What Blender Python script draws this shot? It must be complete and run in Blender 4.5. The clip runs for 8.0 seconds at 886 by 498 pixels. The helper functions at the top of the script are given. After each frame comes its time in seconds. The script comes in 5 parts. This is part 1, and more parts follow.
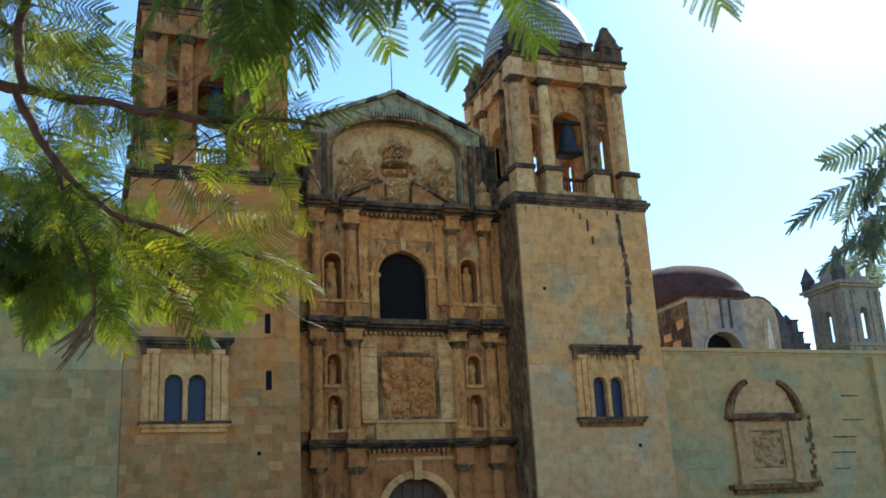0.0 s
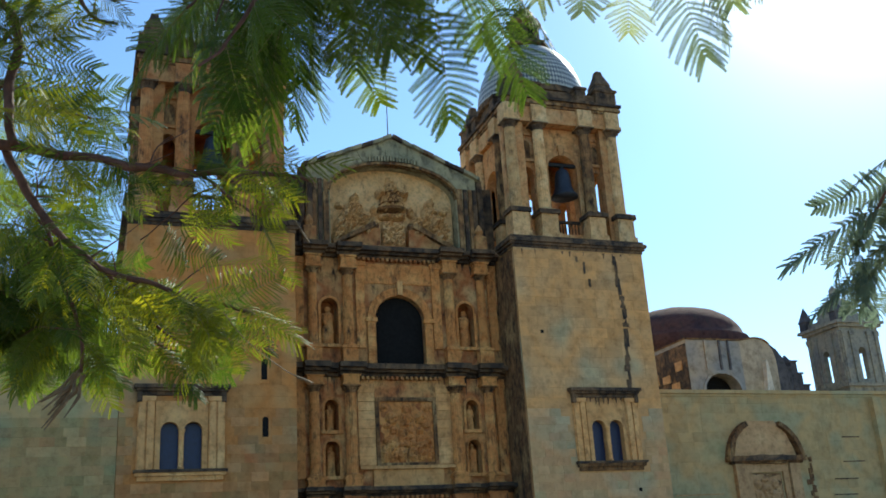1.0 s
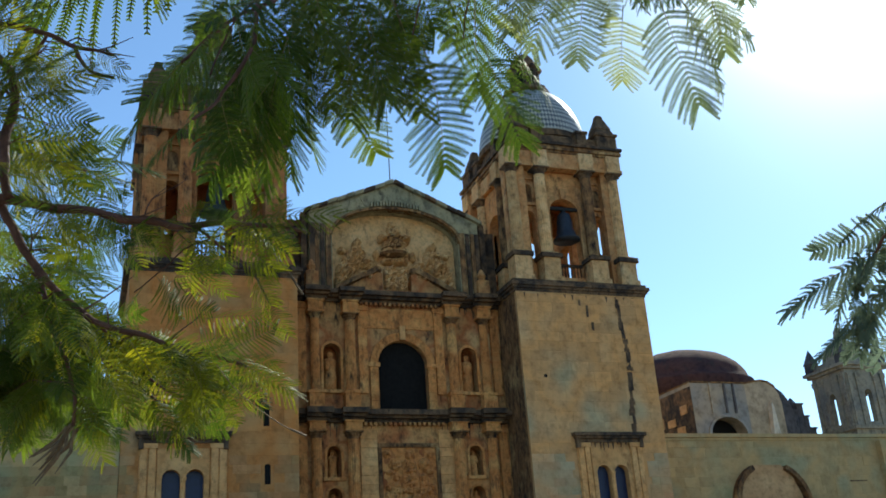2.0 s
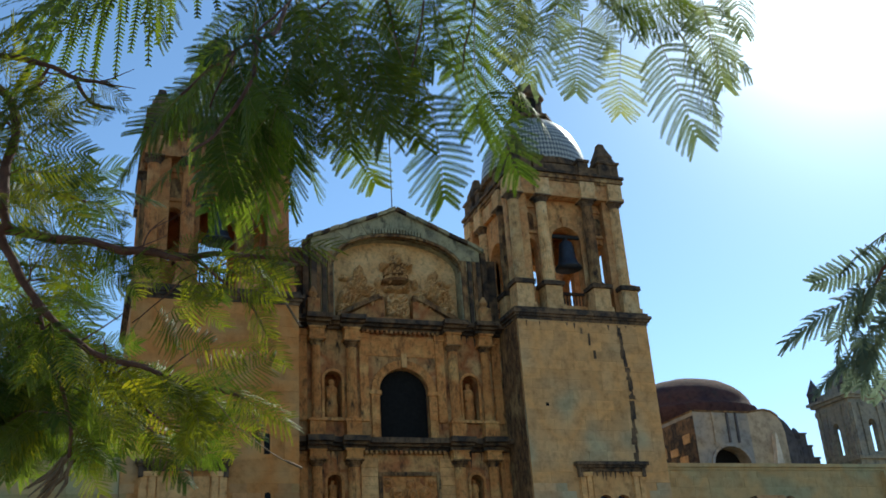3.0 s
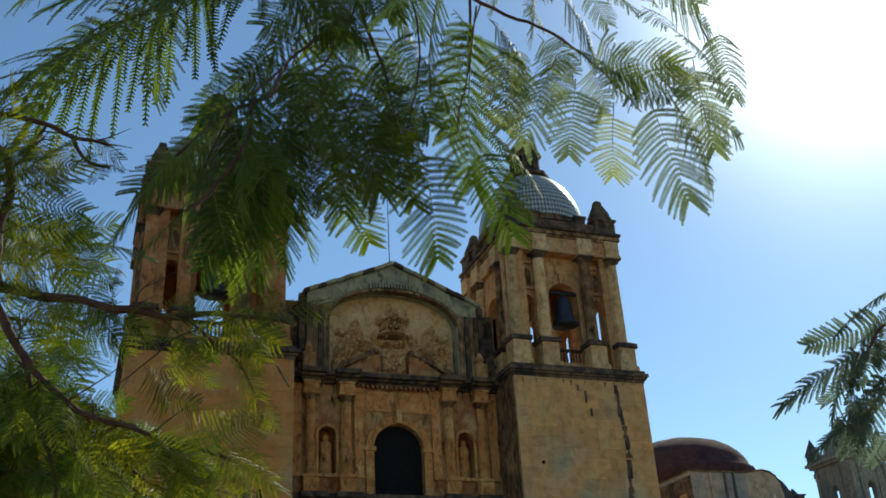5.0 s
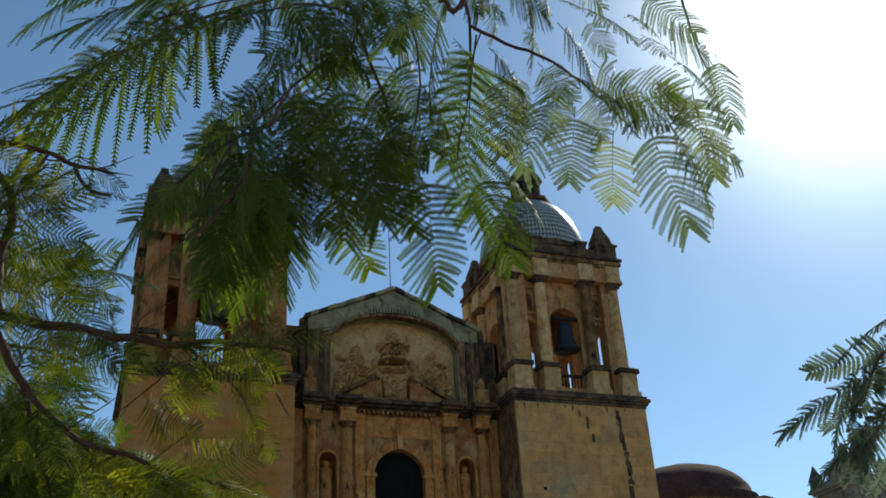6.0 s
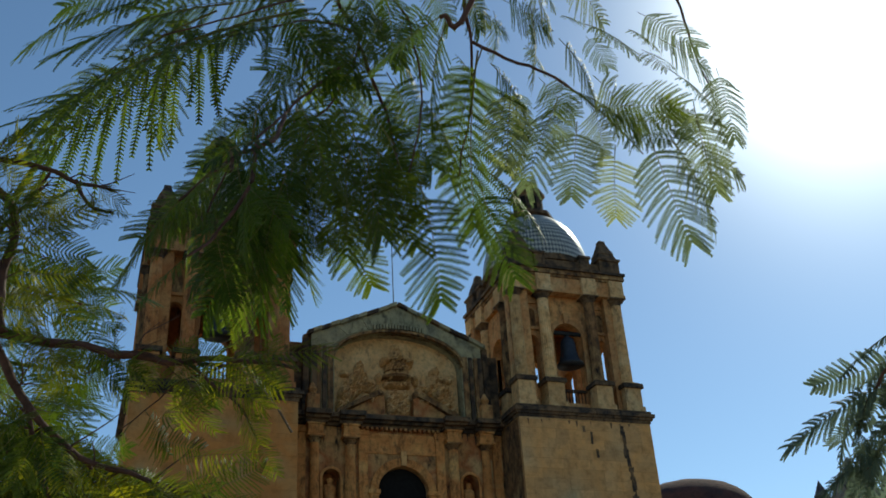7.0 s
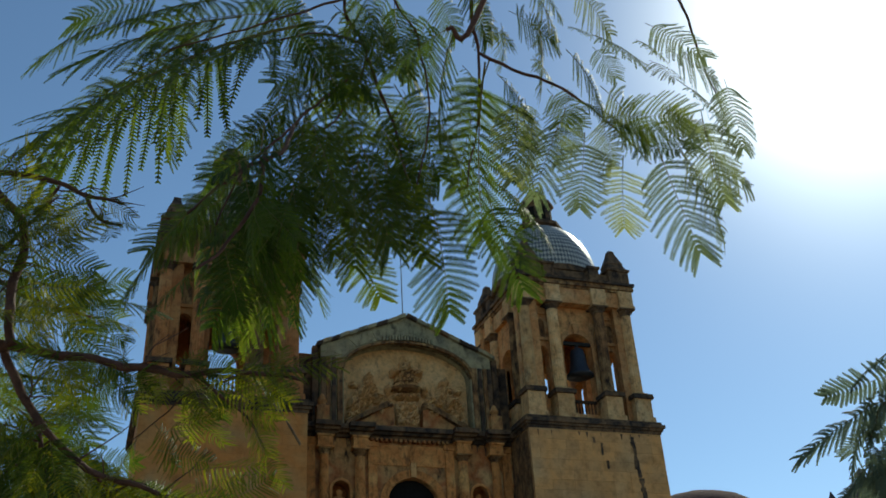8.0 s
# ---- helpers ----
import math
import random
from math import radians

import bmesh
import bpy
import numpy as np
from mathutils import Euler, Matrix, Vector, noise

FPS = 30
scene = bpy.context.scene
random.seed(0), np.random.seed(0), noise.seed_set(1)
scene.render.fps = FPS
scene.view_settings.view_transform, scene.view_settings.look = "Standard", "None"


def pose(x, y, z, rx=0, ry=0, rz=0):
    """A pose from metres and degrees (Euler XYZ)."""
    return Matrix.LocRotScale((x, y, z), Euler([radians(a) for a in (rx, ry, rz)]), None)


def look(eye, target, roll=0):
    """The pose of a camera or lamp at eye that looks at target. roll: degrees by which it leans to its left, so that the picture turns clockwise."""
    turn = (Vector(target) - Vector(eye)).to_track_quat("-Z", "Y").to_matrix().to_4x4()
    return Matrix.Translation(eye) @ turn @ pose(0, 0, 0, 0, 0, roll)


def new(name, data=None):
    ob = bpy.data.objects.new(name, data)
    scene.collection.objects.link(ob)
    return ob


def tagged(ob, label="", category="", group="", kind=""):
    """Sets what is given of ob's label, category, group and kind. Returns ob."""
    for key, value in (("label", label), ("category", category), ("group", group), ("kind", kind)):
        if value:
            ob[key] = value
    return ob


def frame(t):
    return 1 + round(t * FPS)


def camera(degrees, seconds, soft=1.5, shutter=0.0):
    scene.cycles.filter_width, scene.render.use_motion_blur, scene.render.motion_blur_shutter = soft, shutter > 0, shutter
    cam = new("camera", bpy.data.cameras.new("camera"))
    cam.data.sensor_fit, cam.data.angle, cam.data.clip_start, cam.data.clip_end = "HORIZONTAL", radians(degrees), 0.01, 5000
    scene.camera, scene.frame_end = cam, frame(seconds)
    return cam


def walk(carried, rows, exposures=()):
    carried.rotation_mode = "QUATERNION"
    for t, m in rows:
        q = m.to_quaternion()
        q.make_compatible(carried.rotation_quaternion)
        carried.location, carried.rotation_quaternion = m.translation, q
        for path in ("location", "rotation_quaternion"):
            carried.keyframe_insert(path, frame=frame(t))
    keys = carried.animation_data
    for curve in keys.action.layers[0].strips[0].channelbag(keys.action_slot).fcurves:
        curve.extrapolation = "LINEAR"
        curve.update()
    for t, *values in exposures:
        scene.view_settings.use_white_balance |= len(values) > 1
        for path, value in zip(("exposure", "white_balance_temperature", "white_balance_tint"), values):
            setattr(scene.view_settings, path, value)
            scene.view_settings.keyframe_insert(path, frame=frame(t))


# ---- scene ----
cam = camera(48.9, 8.0, soft=1.7)
walk(cam, [
    (0, look((-14.009, -41.569, 1.985), (-10.661, -32.574, 4.792), -3.00)),
    (0.5, look((-13.999, -41.575, 1.994), (-10.640, -32.654, 5.013), -3.29)),
    (1, look((-13.992, -41.582, 2.002), (-10.639, -32.732, 5.231), -3.62)),
    (1.5, look((-13.982, -41.586, 2.009), (-10.659, -32.813, 5.472), -3.90)),
    (3, look((-13.966, -41.600, 2.022), (-10.706, -32.994, 5.937), -3.83)),
    (3.5, look((-13.965, -41.603, 2.024), (-10.722, -33.042, 6.049), -3.56)),
    (4, look((-13.961, -41.606, 2.027), (-10.718, -33.102, 6.170), -3.50)),
    (4.5, look((-13.958, -41.610, 2.031), (-10.714, -33.177, 6.316), -3.42)),
    (6, look((-13.956, -41.621, 2.039), (-10.760, -33.365, 6.689), -3.41)),
    (6.5, look((-13.957, -41.621, 2.040), (-10.788, -33.401, 6.773), -3.52)),
    (7, look((-13.954, -41.619, 2.040), (-10.804, -33.427, 6.832), -3.63)),
    (7.5, look((-13.953, -41.620, 2.041), (-10.839, -33.450, 6.895), -3.67)),
    (8, look((-13.952, -41.620, 2.041), (-10.901, -33.451, 6.936), -3.60)),
], exposures=[(0.0, 0.98, 6200, -1), (0.5, 0.84, 6230, -1), (1.0, 0.74, 6250, -2), (1.5, 0.6, 6320, -2), (3.0, 0.33, 6380, -2), (4.5, 0.1, 6530, -4), (6.0, -0.17, 6630, -4), (8.0, -0.28, 6650, -4)])

# ---------------------------------------------------------------- light
SUN_EL, SUN_AZ = radians(39.5), radians(49.5)      # azimuth from +y towards +x
SUN_DIR = Vector((math.sin(SUN_AZ) * math.cos(SUN_EL), math.cos(SUN_AZ) * math.cos(SUN_EL), math.sin(SUN_EL)))
world = bpy.data.worlds.new("sky")
scene.world = world
world.use_nodes = True
wn = world.node_tree
sky = wn.nodes.new("ShaderNodeTexSky")
sky.sky_type = "NISHITA"
sky.sun_disc = False
sky.sun_elevation = SUN_EL
sky.sun_rotation = SUN_AZ
sky.air_density, sky.dust_density, sky.ozone_density = 0.88, 0.12, 4.2
# bright aureole of hazy air round the sun
haze = wn.nodes.new("ShaderNodeTexSky")
haze.sky_type = "NISHITA"
haze.sun_disc = False
haze.sun_elevation, haze.sun_rotation = SUN_EL, SUN_AZ
haze.air_density, haze.dust_density, haze.ozone_density = 0.0, 3.0, 0.0
haze_value = wn.nodes.new("ShaderNodeRGBToBW")
haze_unit = wn.nodes.new("ShaderNodeMath")
haze_unit.operation, haze_unit.inputs[1].default_value = "DIVIDE", 46.5
haze_narrow = wn.nodes.new("ShaderNodeMath")
haze_narrow.operation, haze_narrow.inputs[1].default_value = "POWER", 4.0
aureole = wn.nodes.new("ShaderNodeVectorMath")
aureole.operation = "SCALE"
aureole.inputs[0].default_value = (22.0, 21.5, 20.5)
both_skies = wn.nodes.new("ShaderNodeVectorMath")
both_skies.operation = "ADD"
wn.links.new(haze.outputs[0], haze_value.inputs[0])
wn.links.new(haze_value.outputs[0], haze_unit.inputs[0])
wn.links.new(haze_unit.outputs[0], haze_narrow.inputs[0])
wn.links.new(haze_narrow.outputs[0], aureole.inputs["Scale"])
wn.links.new(sky.outputs[0], both_skies.inputs[0])
wn.links.new(aureole.outputs[0], both_skies.inputs[1])
wn.links.new(both_skies.outputs[0], wn.nodes["Background"].inputs[0])
wn.nodes["Background"].inputs[1].default_value = 0.15
sun_data = bpy.data.lights.new("sun", "SUN")
sun_data.energy, sun_data.angle, sun_data.color = 4.5, radians(0.53), (1.0, 0.93, 0.82)
sun = new("sun", sun_data)
sun.matrix_world = look(SUN_DIR * 60, (0, 0, 0))

# ---------------------------------------------------------------- materials
def mat_new(name):
    m = bpy.data.materials.new(name)
    m.use_nodes = True
    return m, m.node_tree.nodes, m.node_tree.links, m.node_tree.nodes["Principled BSDF"]


def noise_node(nt, links, scale, detail=5, stretch=None, rough=0.6):
    geo = nt.new("ShaderNodeNewGeometry")
    n = nt.new("ShaderNodeTexNoise")
    n.inputs["Scale"].default_value, n.inputs["Detail"].default_value, n.inputs["Roughness"].default_value = scale, detail, rough
    if stretch:
        mp = nt.new("ShaderNodeMapping")
        mp.inputs["Scale"].default_value = stretch
        links.new(geo.outputs["Position"], mp.inputs[0])
        links.new(mp.outputs[0], n.inputs[0])
    else:
        links.new(geo.outputs["Position"], n.inputs[0])
    return n.outputs[0]


def ramp(nt, links, fac, stops):
    r = nt.new("ShaderNodeValToRGB")
    el = r.color_ramp.elements
    while len(el) < len(stops):
        el.new(0.5)
    for e, (p, c) in zip(el, stops):
        e.position, e.color = p, (*c, 1)
    links.new(fac, r.inputs[0])
    return r.outputs[0]


def mixc(nt, links, fac, a, b, mode="MIX"):
    m = nt.new("ShaderNodeMix")
    m.data_type, m.blend_type = "RGBA", mode
    for sock, v in ((0, fac), (6, a), (7, b)):
        if isinstance(v, (int, float)):
            m.inputs[sock].default_value = v
        elif isinstance(v, tuple):
            m.inputs[sock].default_value = (*v, 1)
        else:
            links.new(v, m.inputs[sock])
    return m.outputs[2]


def stone(name, tones, stain=(0.05, 0.045, 0.04), stain_from=0.62, per_piece=0.5, rough=0.9, bump=0.5, scale=1.0, mottle=0.8, tints=((0.66, 0.64, 0.58), (1.0, 1.0, 1.0), (1.22, 1.16, 1.05))):
    """Weathered stone: tones by large patches, a tint by piece, sooty streaks, fine grain and relief."""
    m, nt, links, bsdf = mat_new(name)
    big = noise_node(nt, links, 0.3 * scale, 2)
    base = ramp(nt, links, big, [(0.3 + 0.4 * i / (len(tones) - 1), c) for i, c in enumerate(tones)])
    info = nt.new("ShaderNodeObjectInfo")
    tint = ramp(nt, links, info.outputs["Random"], [(i / (len(tints) - 1), c) for i, c in enumerate(tints)])
    base = mixc(nt, links, per_piece, base, tint, "MULTIPLY")
    mid = noise_node(nt, links, 2.2 * scale, 6, None, 0.7)
    spots = ramp(nt, links, mid, [(0.3, (0.5, 0.47, 0.42)), (0.52, (1, 1, 1)), (0.75, (1.22, 1.18, 1.1))])
    base = mixc(nt, links, mottle, base, spots, "MULTIPLY")
    streak = noise_node(nt, links, 1.0 * scale, 6, (1.5, 1.5, 0.62), 0.7)
    smask = ramp(nt, links, streak, [(stain_from, (0, 0, 0)), (stain_from + 0.2, (1, 1, 1))])
    base = mixc(nt, links, smask, base, stain)
    links.new(base, bsdf.inputs["Base Color"])
    bsdf.inputs["Roughness"].default_value = rough
    bsdf.inputs["Specular IOR Level"].default_value = 0.2
    fine = noise_node(nt, links, 9.0 * scale, 8, None, 0.75)
    b = nt.new("ShaderNodeBump")
    b.inputs["Strength"].default_value, b.inputs["Distance"].default_value = bump, 0.06
    links.new(fine, b.inputs["Height"])
    links.new(b.outputs[0], bsdf.inputs["Normal"])
    return m


def plain(name, colour, rough=0.6, metal=0.0, vary=0.25, scale=6.0):
    m, nt, links, bsdf = mat_new(name)
    n = noise_node(nt, links, scale, 5)
    lo, hi = tuple(c * (1 - vary) for c in colour), tuple(min(1, c * (1 + vary)) for c in colour)
    links.new(ramp(nt, links, n, [(0.3, lo), (0.7, hi)]), bsdf.inputs["Base Color"])
    bsdf.inputs["Roughness"].default_value, bsdf.inputs["Metallic"].default_value = rough, metal
    b = nt.new("ShaderNodeBump")
    b.inputs["Strength"].default_value, b.inputs["Distance"].default_value = 0.3, 0.02
    links.new(noise_node(nt, links, scale * 5, 6), b.inputs["Height"])
    links.new(b.outputs[0], bsdf.inputs["Normal"])
    return m


def leaf_material(name, dark, light, through_colour):
    m, nt, links, bsdf = mat_new(name)
    info = nt.new("ShaderNodeObjectInfo")
    geo = nt.new("ShaderNodeNewGeometry")
    by_frond = ramp(nt, links, info.outputs["Random"], [(0.0, dark), (1.0, light)])
    by_leaflet = ramp(nt, links, geo.outputs["Random Per Island"], [(0.0, (0.75, 0.78, 0.7)), (1.0, (1.25, 1.2, 1.0))])
    links.new(mixc(nt, links, 1.0, by_frond, by_leaflet, "MULTIPLY"), bsdf.inputs["Base Color"])
    bsdf.inputs["Roughness"].default_value = 0.56
    bsdf.inputs["Specular IOR Level"].default_value = 0.22
    tr = nt.new("ShaderNodeBsdfTranslucent")
    # sunlit and shaded fronds, told apart by a random tone
    sunny = ramp(nt, links, info.outputs["Random"], [(0.0, (0.45, 0.5, 0.5)), (0.55, (0.8, 0.84, 0.8)), (1.0, (1.3, 1.2, 0.9))])
    glow = mixc(nt, links, 1.0, through_colour, by_leaflet, "MULTIPLY")
    links.new(mixc(nt, links, 1.0, glow, sunny, "MULTIPLY"), tr.inputs[0])
    mx = nt.new("ShaderNodeMixShader")
    mx.inputs[0].default_value = 0.5
    links.new(bsdf.outputs[0], mx.inputs[1])
    links.new(tr.outputs[0], mx.inputs[2])
    links.new(mx.outputs[0], nt["Material Output"].inputs[0])
    return m


# west tower tones darkened, as the sun's glare misses that side
TAN, OCHRE, GREEN, GREY = (0.50, 0.255, 0.09), (0.51, 0.205, 0.055), (0.33, 0.265, 0.13), (0.41, 0.275, 0.14)
M_ASHLAR = stone("ashlar_stone", [GREEN, TAN, OCHRE, TAN, GREY], stain_from=0.68, per_piece=0.34, mottle=0.5)
EAST = [(0.41, 0.345, 0.195), (0.56, 0.33, 0.145), (0.60, 0.315, 0.115), (0.56, 0.34, 0.155), (0.40, 0.345, 0.205)]
M_ASHLAR_E = stone("greyed_ashlar_stone", EAST, stain_from=0.66, per_piece=0.42, scale=0.8, mottle=0.75)
M_MORTAR = stone("mortar_joint", [tuple(c * 0.9 for c in t) for t in (GREEN, TAN, OCHRE, TAN, GREY)], stain_from=0.7, per_piece=0.0)
M_MORTAR_E = stone("greyed_mortar_joint", [tuple(c * 0.9 for c in t) for t in EAST], stain_from=0.7, per_piece=0.0, scale=0.7)
SOOT = (0.03, 0.022, 0.017)
M_CARVED = stone("carved_ochre_stone", [(0.56, 0.26, 0.09), (0.58, 0.325, 0.125), (0.45, 0.16, 0.055), (0.63, 0.385, 0.165)], SOOT, 0.51, 0.3, bump=1.0, scale=1.8)
M_PALE = stone("pale_dressed_stone", [(0.68, 0.40, 0.165), (0.61, 0.315, 0.115), (0.72, 0.43, 0.18)], (0.16, 0.075, 0.03), 0.55, 0.35, scale=1.4)
M_RED = stone("reddish_stone", [(0.42, 0.15, 0.05), (0.52, 0.22, 0.075), (0.33, 0.10, 0.035)], SOOT, 0.55, 0.35, bump=0.9, scale=1.6)
M_SOOT = stone("sooty_cornice_stone", [(0.07, 0.052, 0.04), (0.21, 0.13, 0.07), (0.05, 0.04, 0.034), (0.15, 0.1, 0.06)], (0.014, 0.012, 0.012), 0.52, 0.3, bump=1.0, scale=2.4)
M_GREEN = stone("weathered_green_stone", [(0.25, 0.24, 0.155), (0.38, 0.335, 0.2), (0.17, 0.165, 0.12)], (0.02, 0.02, 0.02), 0.53, 0.35, bump=0.8, scale=1.5)
M_WALL = stone("gallery_stone", [(0.34, 0.31, 0.155), (0.43, 0.32, 0.155), (0.46, 0.31, 0.135), (0.37, 0.315, 0.17), (0.33, 0.305, 0.165)], stain_from=0.68, per_piece=0.34, mottle=0.5)
RUBBLE = ((1.05, 0.68, 0.52), (0.72, 0.66, 0.52), (1.1, 0.98, 0.85), (0.78, 0.9, 0.72), (1.0, 0.84, 0.66), (0.62, 0.66, 0.5), (1.3, 1.22, 1.1), (0.9, 0.72, 0.55))
M_RUBBLE = stone("mixed_rubble_stone", [(0.40, 0.265, 0.125), (0.44, 0.215, 0.085), (0.33, 0.26, 0.14)], stain_from=0.68, per_piece=0.75, mottle=0.6, tints=RUBBLE)
M_RUBBLE_E = stone("pale_rubble_stone", [(0.50, 0.36, 0.19), (0.53, 0.32, 0.155), (0.41, 0.35, 0.22)], stain_from=0.7, per_piece=0.4, mottle=0.5, tints=RUBBLE)
M_RUBBLE_W = stone("greenish_rubble_stone", [(0.31, 0.29, 0.155), (0.42, 0.28, 0.13), (0.27, 0.29, 0.18)], stain_from=0.68, per_piece=0.65, mottle=0.6, tints=RUBBLE)
M_TANC = stone("worn_tan_carving", [(0.72, 0.345, 0.11), (0.60, 0.24, 0.07), (0.74, 0.41, 0.145)], SOOT, 0.52, 0.3, bump=1.0, scale=2.2)
M_GABLE = stone("pale_worn_gable_stone", [(0.78, 0.52, 0.25), (0.70, 0.42, 0.18), (0.80, 0.56, 0.28)], (0.09, 0.05, 0.03), 0.55, 0.2, bump=0.9, scale=2.0)
# sunlight on the chapel's bright strip, held in a pale colour
M_SUNLIT = stone("sunlit_plaster", [(0.72, 0.66, 0.54), (0.64, 0.57, 0.45), (0.76, 0.70, 0.58)], (0.3, 0.24, 0.17), 0.6, 0.0)
M_TAN = stone("tan_dressed_stone", [(0.53, 0.34, 0.17), (0.45, 0.265, 0.125), (0.56, 0.38, 0.20)], (0.1, 0.06, 0.035), 0.58, 0.3, scale=1.4)
# east belfry tones raised to hold the sun's veiling glare
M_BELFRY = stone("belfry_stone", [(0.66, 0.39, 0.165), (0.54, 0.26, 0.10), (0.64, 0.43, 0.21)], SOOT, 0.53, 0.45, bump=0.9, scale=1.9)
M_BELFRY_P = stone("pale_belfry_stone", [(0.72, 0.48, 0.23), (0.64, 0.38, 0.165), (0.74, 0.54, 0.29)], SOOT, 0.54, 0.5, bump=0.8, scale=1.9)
# west copy of the same stone, darker where that glare is absent
M_BELFRY_W = stone("glare_free_belfry_stone", [(0.52, 0.26, 0.095), (0.42, 0.17, 0.06), (0.52, 0.31, 0.135)], SOOT, 0.52, 0.45, bump=0.9, scale=1.9)
# soot on carvings; also the painted shade in the belfry niches
M_CAP = stone("sooty_shaded_ochre_carving", [(0.40, 0.21, 0.085), (0.22, 0.115, 0.05), (0.48, 0.3, 0.13)], SOOT, 0.45, 0.4, bump=1.0, scale=2.4)
M_CHAPEL = stone("limewashed_plaster", [(0.42, 0.37, 0.30), (0.29, 0.285, 0.27), (0.48, 0.38, 0.26)], (0.05, 0.05, 0.055), 0.6, 0.3)
M_PLASTER = stone("tan_weathered_plaster", [(0.50, 0.40, 0.26), (0.40, 0.32, 0.22), (0.56, 0.44, 0.29)], (0.1, 0.08, 0.07), 0.58, 0.0)
# soot and the vault side's shade share this dark blue-grey
M_FLANK = stone("sooty_shaded_blue_grey_plaster", [(0.07, 0.07, 0.085), (0.12, 0.11, 0.11), (0.05, 0.05, 0.06)], (0.02, 0.02, 0.025), 0.55, 0.2, scale=1.5)
M_GREYST = stone("greyed_belfry_stone", [(0.24, 0.235, 0.20), (0.30, 0.275, 0.21), (0.20, 0.20, 0.185)], (0.05, 0.05, 0.055), 0.55, 0.3, scale=1.6)
M_REDDOME = stone("red_dome_render", [(0.075, 0.036, 0.034), (0.10, 0.05, 0.042), (0.05, 0.03, 0.034)], stain_from=0.55, per_piece=0.0, rough=1.0, scale=1.6)
# near-black for sheets that paint the shade inside openings
M_DARK = plain("interior_shade", (0.012, 0.011, 0.01), 0.9)
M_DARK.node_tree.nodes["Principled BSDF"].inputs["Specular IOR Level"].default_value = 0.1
M_BLUE = plain("dark_blue_window_glass", (0.006, 0.013, 0.05), 0.45)
M_BRONZE = plain("bell_bronze", (0.035, 0.04, 0.05), 0.55, 0.6)
M_IRON = plain("dark_iron", (0.03, 0.03, 0.03), 0.6, 0.8)
M_TILE_W = plain("white_glazed_tile", (0.42, 0.40, 0.33), 0.4)
M_TILE_B = plain("dark_blue_glazed_tile", (0.08, 0.09, 0.10), 0.4)
M_GROUND = stone("plaza_ground", [(0.19, 0.155, 0.115), (0.235, 0.19, 0.14), (0.16, 0.135, 0.105)], stain_from=0.75, per_piece=0.0)
M_BARK = plain("dark_reddish_bark", (0.10, 0.043, 0.026), 0.8, 0, 0.5, 30.0)
M_STEM = plain("tan_leaf_stalk", (0.17, 0.15, 0.04), 0.6, 0, 0.3, 40.0)
M_POD = plain("dry_brown_pod", (0.16, 0.10, 0.05), 0.8, 0, 0.4, 40.0)
M_LEAF = leaf_material("fresh_green_leaf", (0.025, 0.05, 0.008), (0.07, 0.10, 0.014), (0.47, 0.47, 0.026))
# lit copy of the overhanging leaf, sunlight put into its colour
M_LEAF_B = leaf_material("sunlit_broad_leaf", (0.04, 0.075, 0.012), (0.06, 0.10, 0.02), (0.24, 0.35, 0.03))
# darker copy of the leaf, the shade of crowded boughs in its colour
M_LEAF_D = leaf_material("shade_green_leaf", (0.025, 0.055, 0.012), (0.055, 0.085, 0.02), (0.18, 0.26, 0.025))
# side tree's grey-green, paled to carry the sun's veiling glare
M_LEAF_S = leaf_material("glare_paled_leaf", (0.07, 0.095, 0.07), (0.11, 0.14, 0.10), (0.26, 0.33, 0.27))
# paler lit copy for leaves close to the sun
M_LEAF_T = leaf_material("sunlit_thin_leaf", (0.07, 0.10, 0.05), (0.11, 0.14, 0.07), (0.42, 0.5, 0.26))

# ---------------------------------------------------------------- builders
PLACE = {}          # world matrix of each object made here


def link_mesh(name, mesh, parent, m=None, label=""):
    ob = new(name, mesh)
    m = m or Matrix()
    if parent is not None:
        ob.parent = parent
        ob.matrix_parent_inverse = PLACE[parent].inverted()
    ob.matrix_basis = m
    PLACE[ob] = m.copy()
    if label:
        tagged(ob, label)
    return ob


def to_mesh(name, bm, mat, smooth=False):
    bmesh.ops.recalc_face_normals(bm, faces=bm.faces[:])
    me = bpy.data.meshes.new(name)
    bm.to_mesh(me)
    bm.free()
    for mm in (mat if isinstance(mat, (list, tuple)) else [mat]):
        me.materials.append(mm)
    if smooth:
        me.polygons.foreach_set("use_smooth", [True] * len(me.polygons))
    return me


def part(name, bm, mat, parent, label="", m=None, smooth=False):
    return link_mesh(name, to_mesh(name, bm, mat, smooth), parent, m, label)


def thing(name, at, label, category, group="", kind=""):
    ob = new(name)
    ob.empty_display_size = 0.2
    ob.matrix_basis = Matrix.Translation(at)
    PLACE[ob] = ob.matrix_basis.copy()
    return tagged(ob, label, category, group, kind)


def bx(bm, x0, x1, y0, y1, z0, z1):
    v = [bm.verts.new(p) for p in ((x0, y0, z0), (x1, y0, z0), (x1, y1, z0), (x0, y1, z0), (x0, y0, z1), (x1, y0, z1), (x1, y1, z1), (x0, y1, z1))]
    for f in ((0, 1, 2, 3), (4, 5, 6, 7), (0, 1, 5, 4), (1, 2, 6, 5), (2, 3, 7, 6), (3, 0, 4, 7)):
        bm.faces.new([v[i] for i in f])


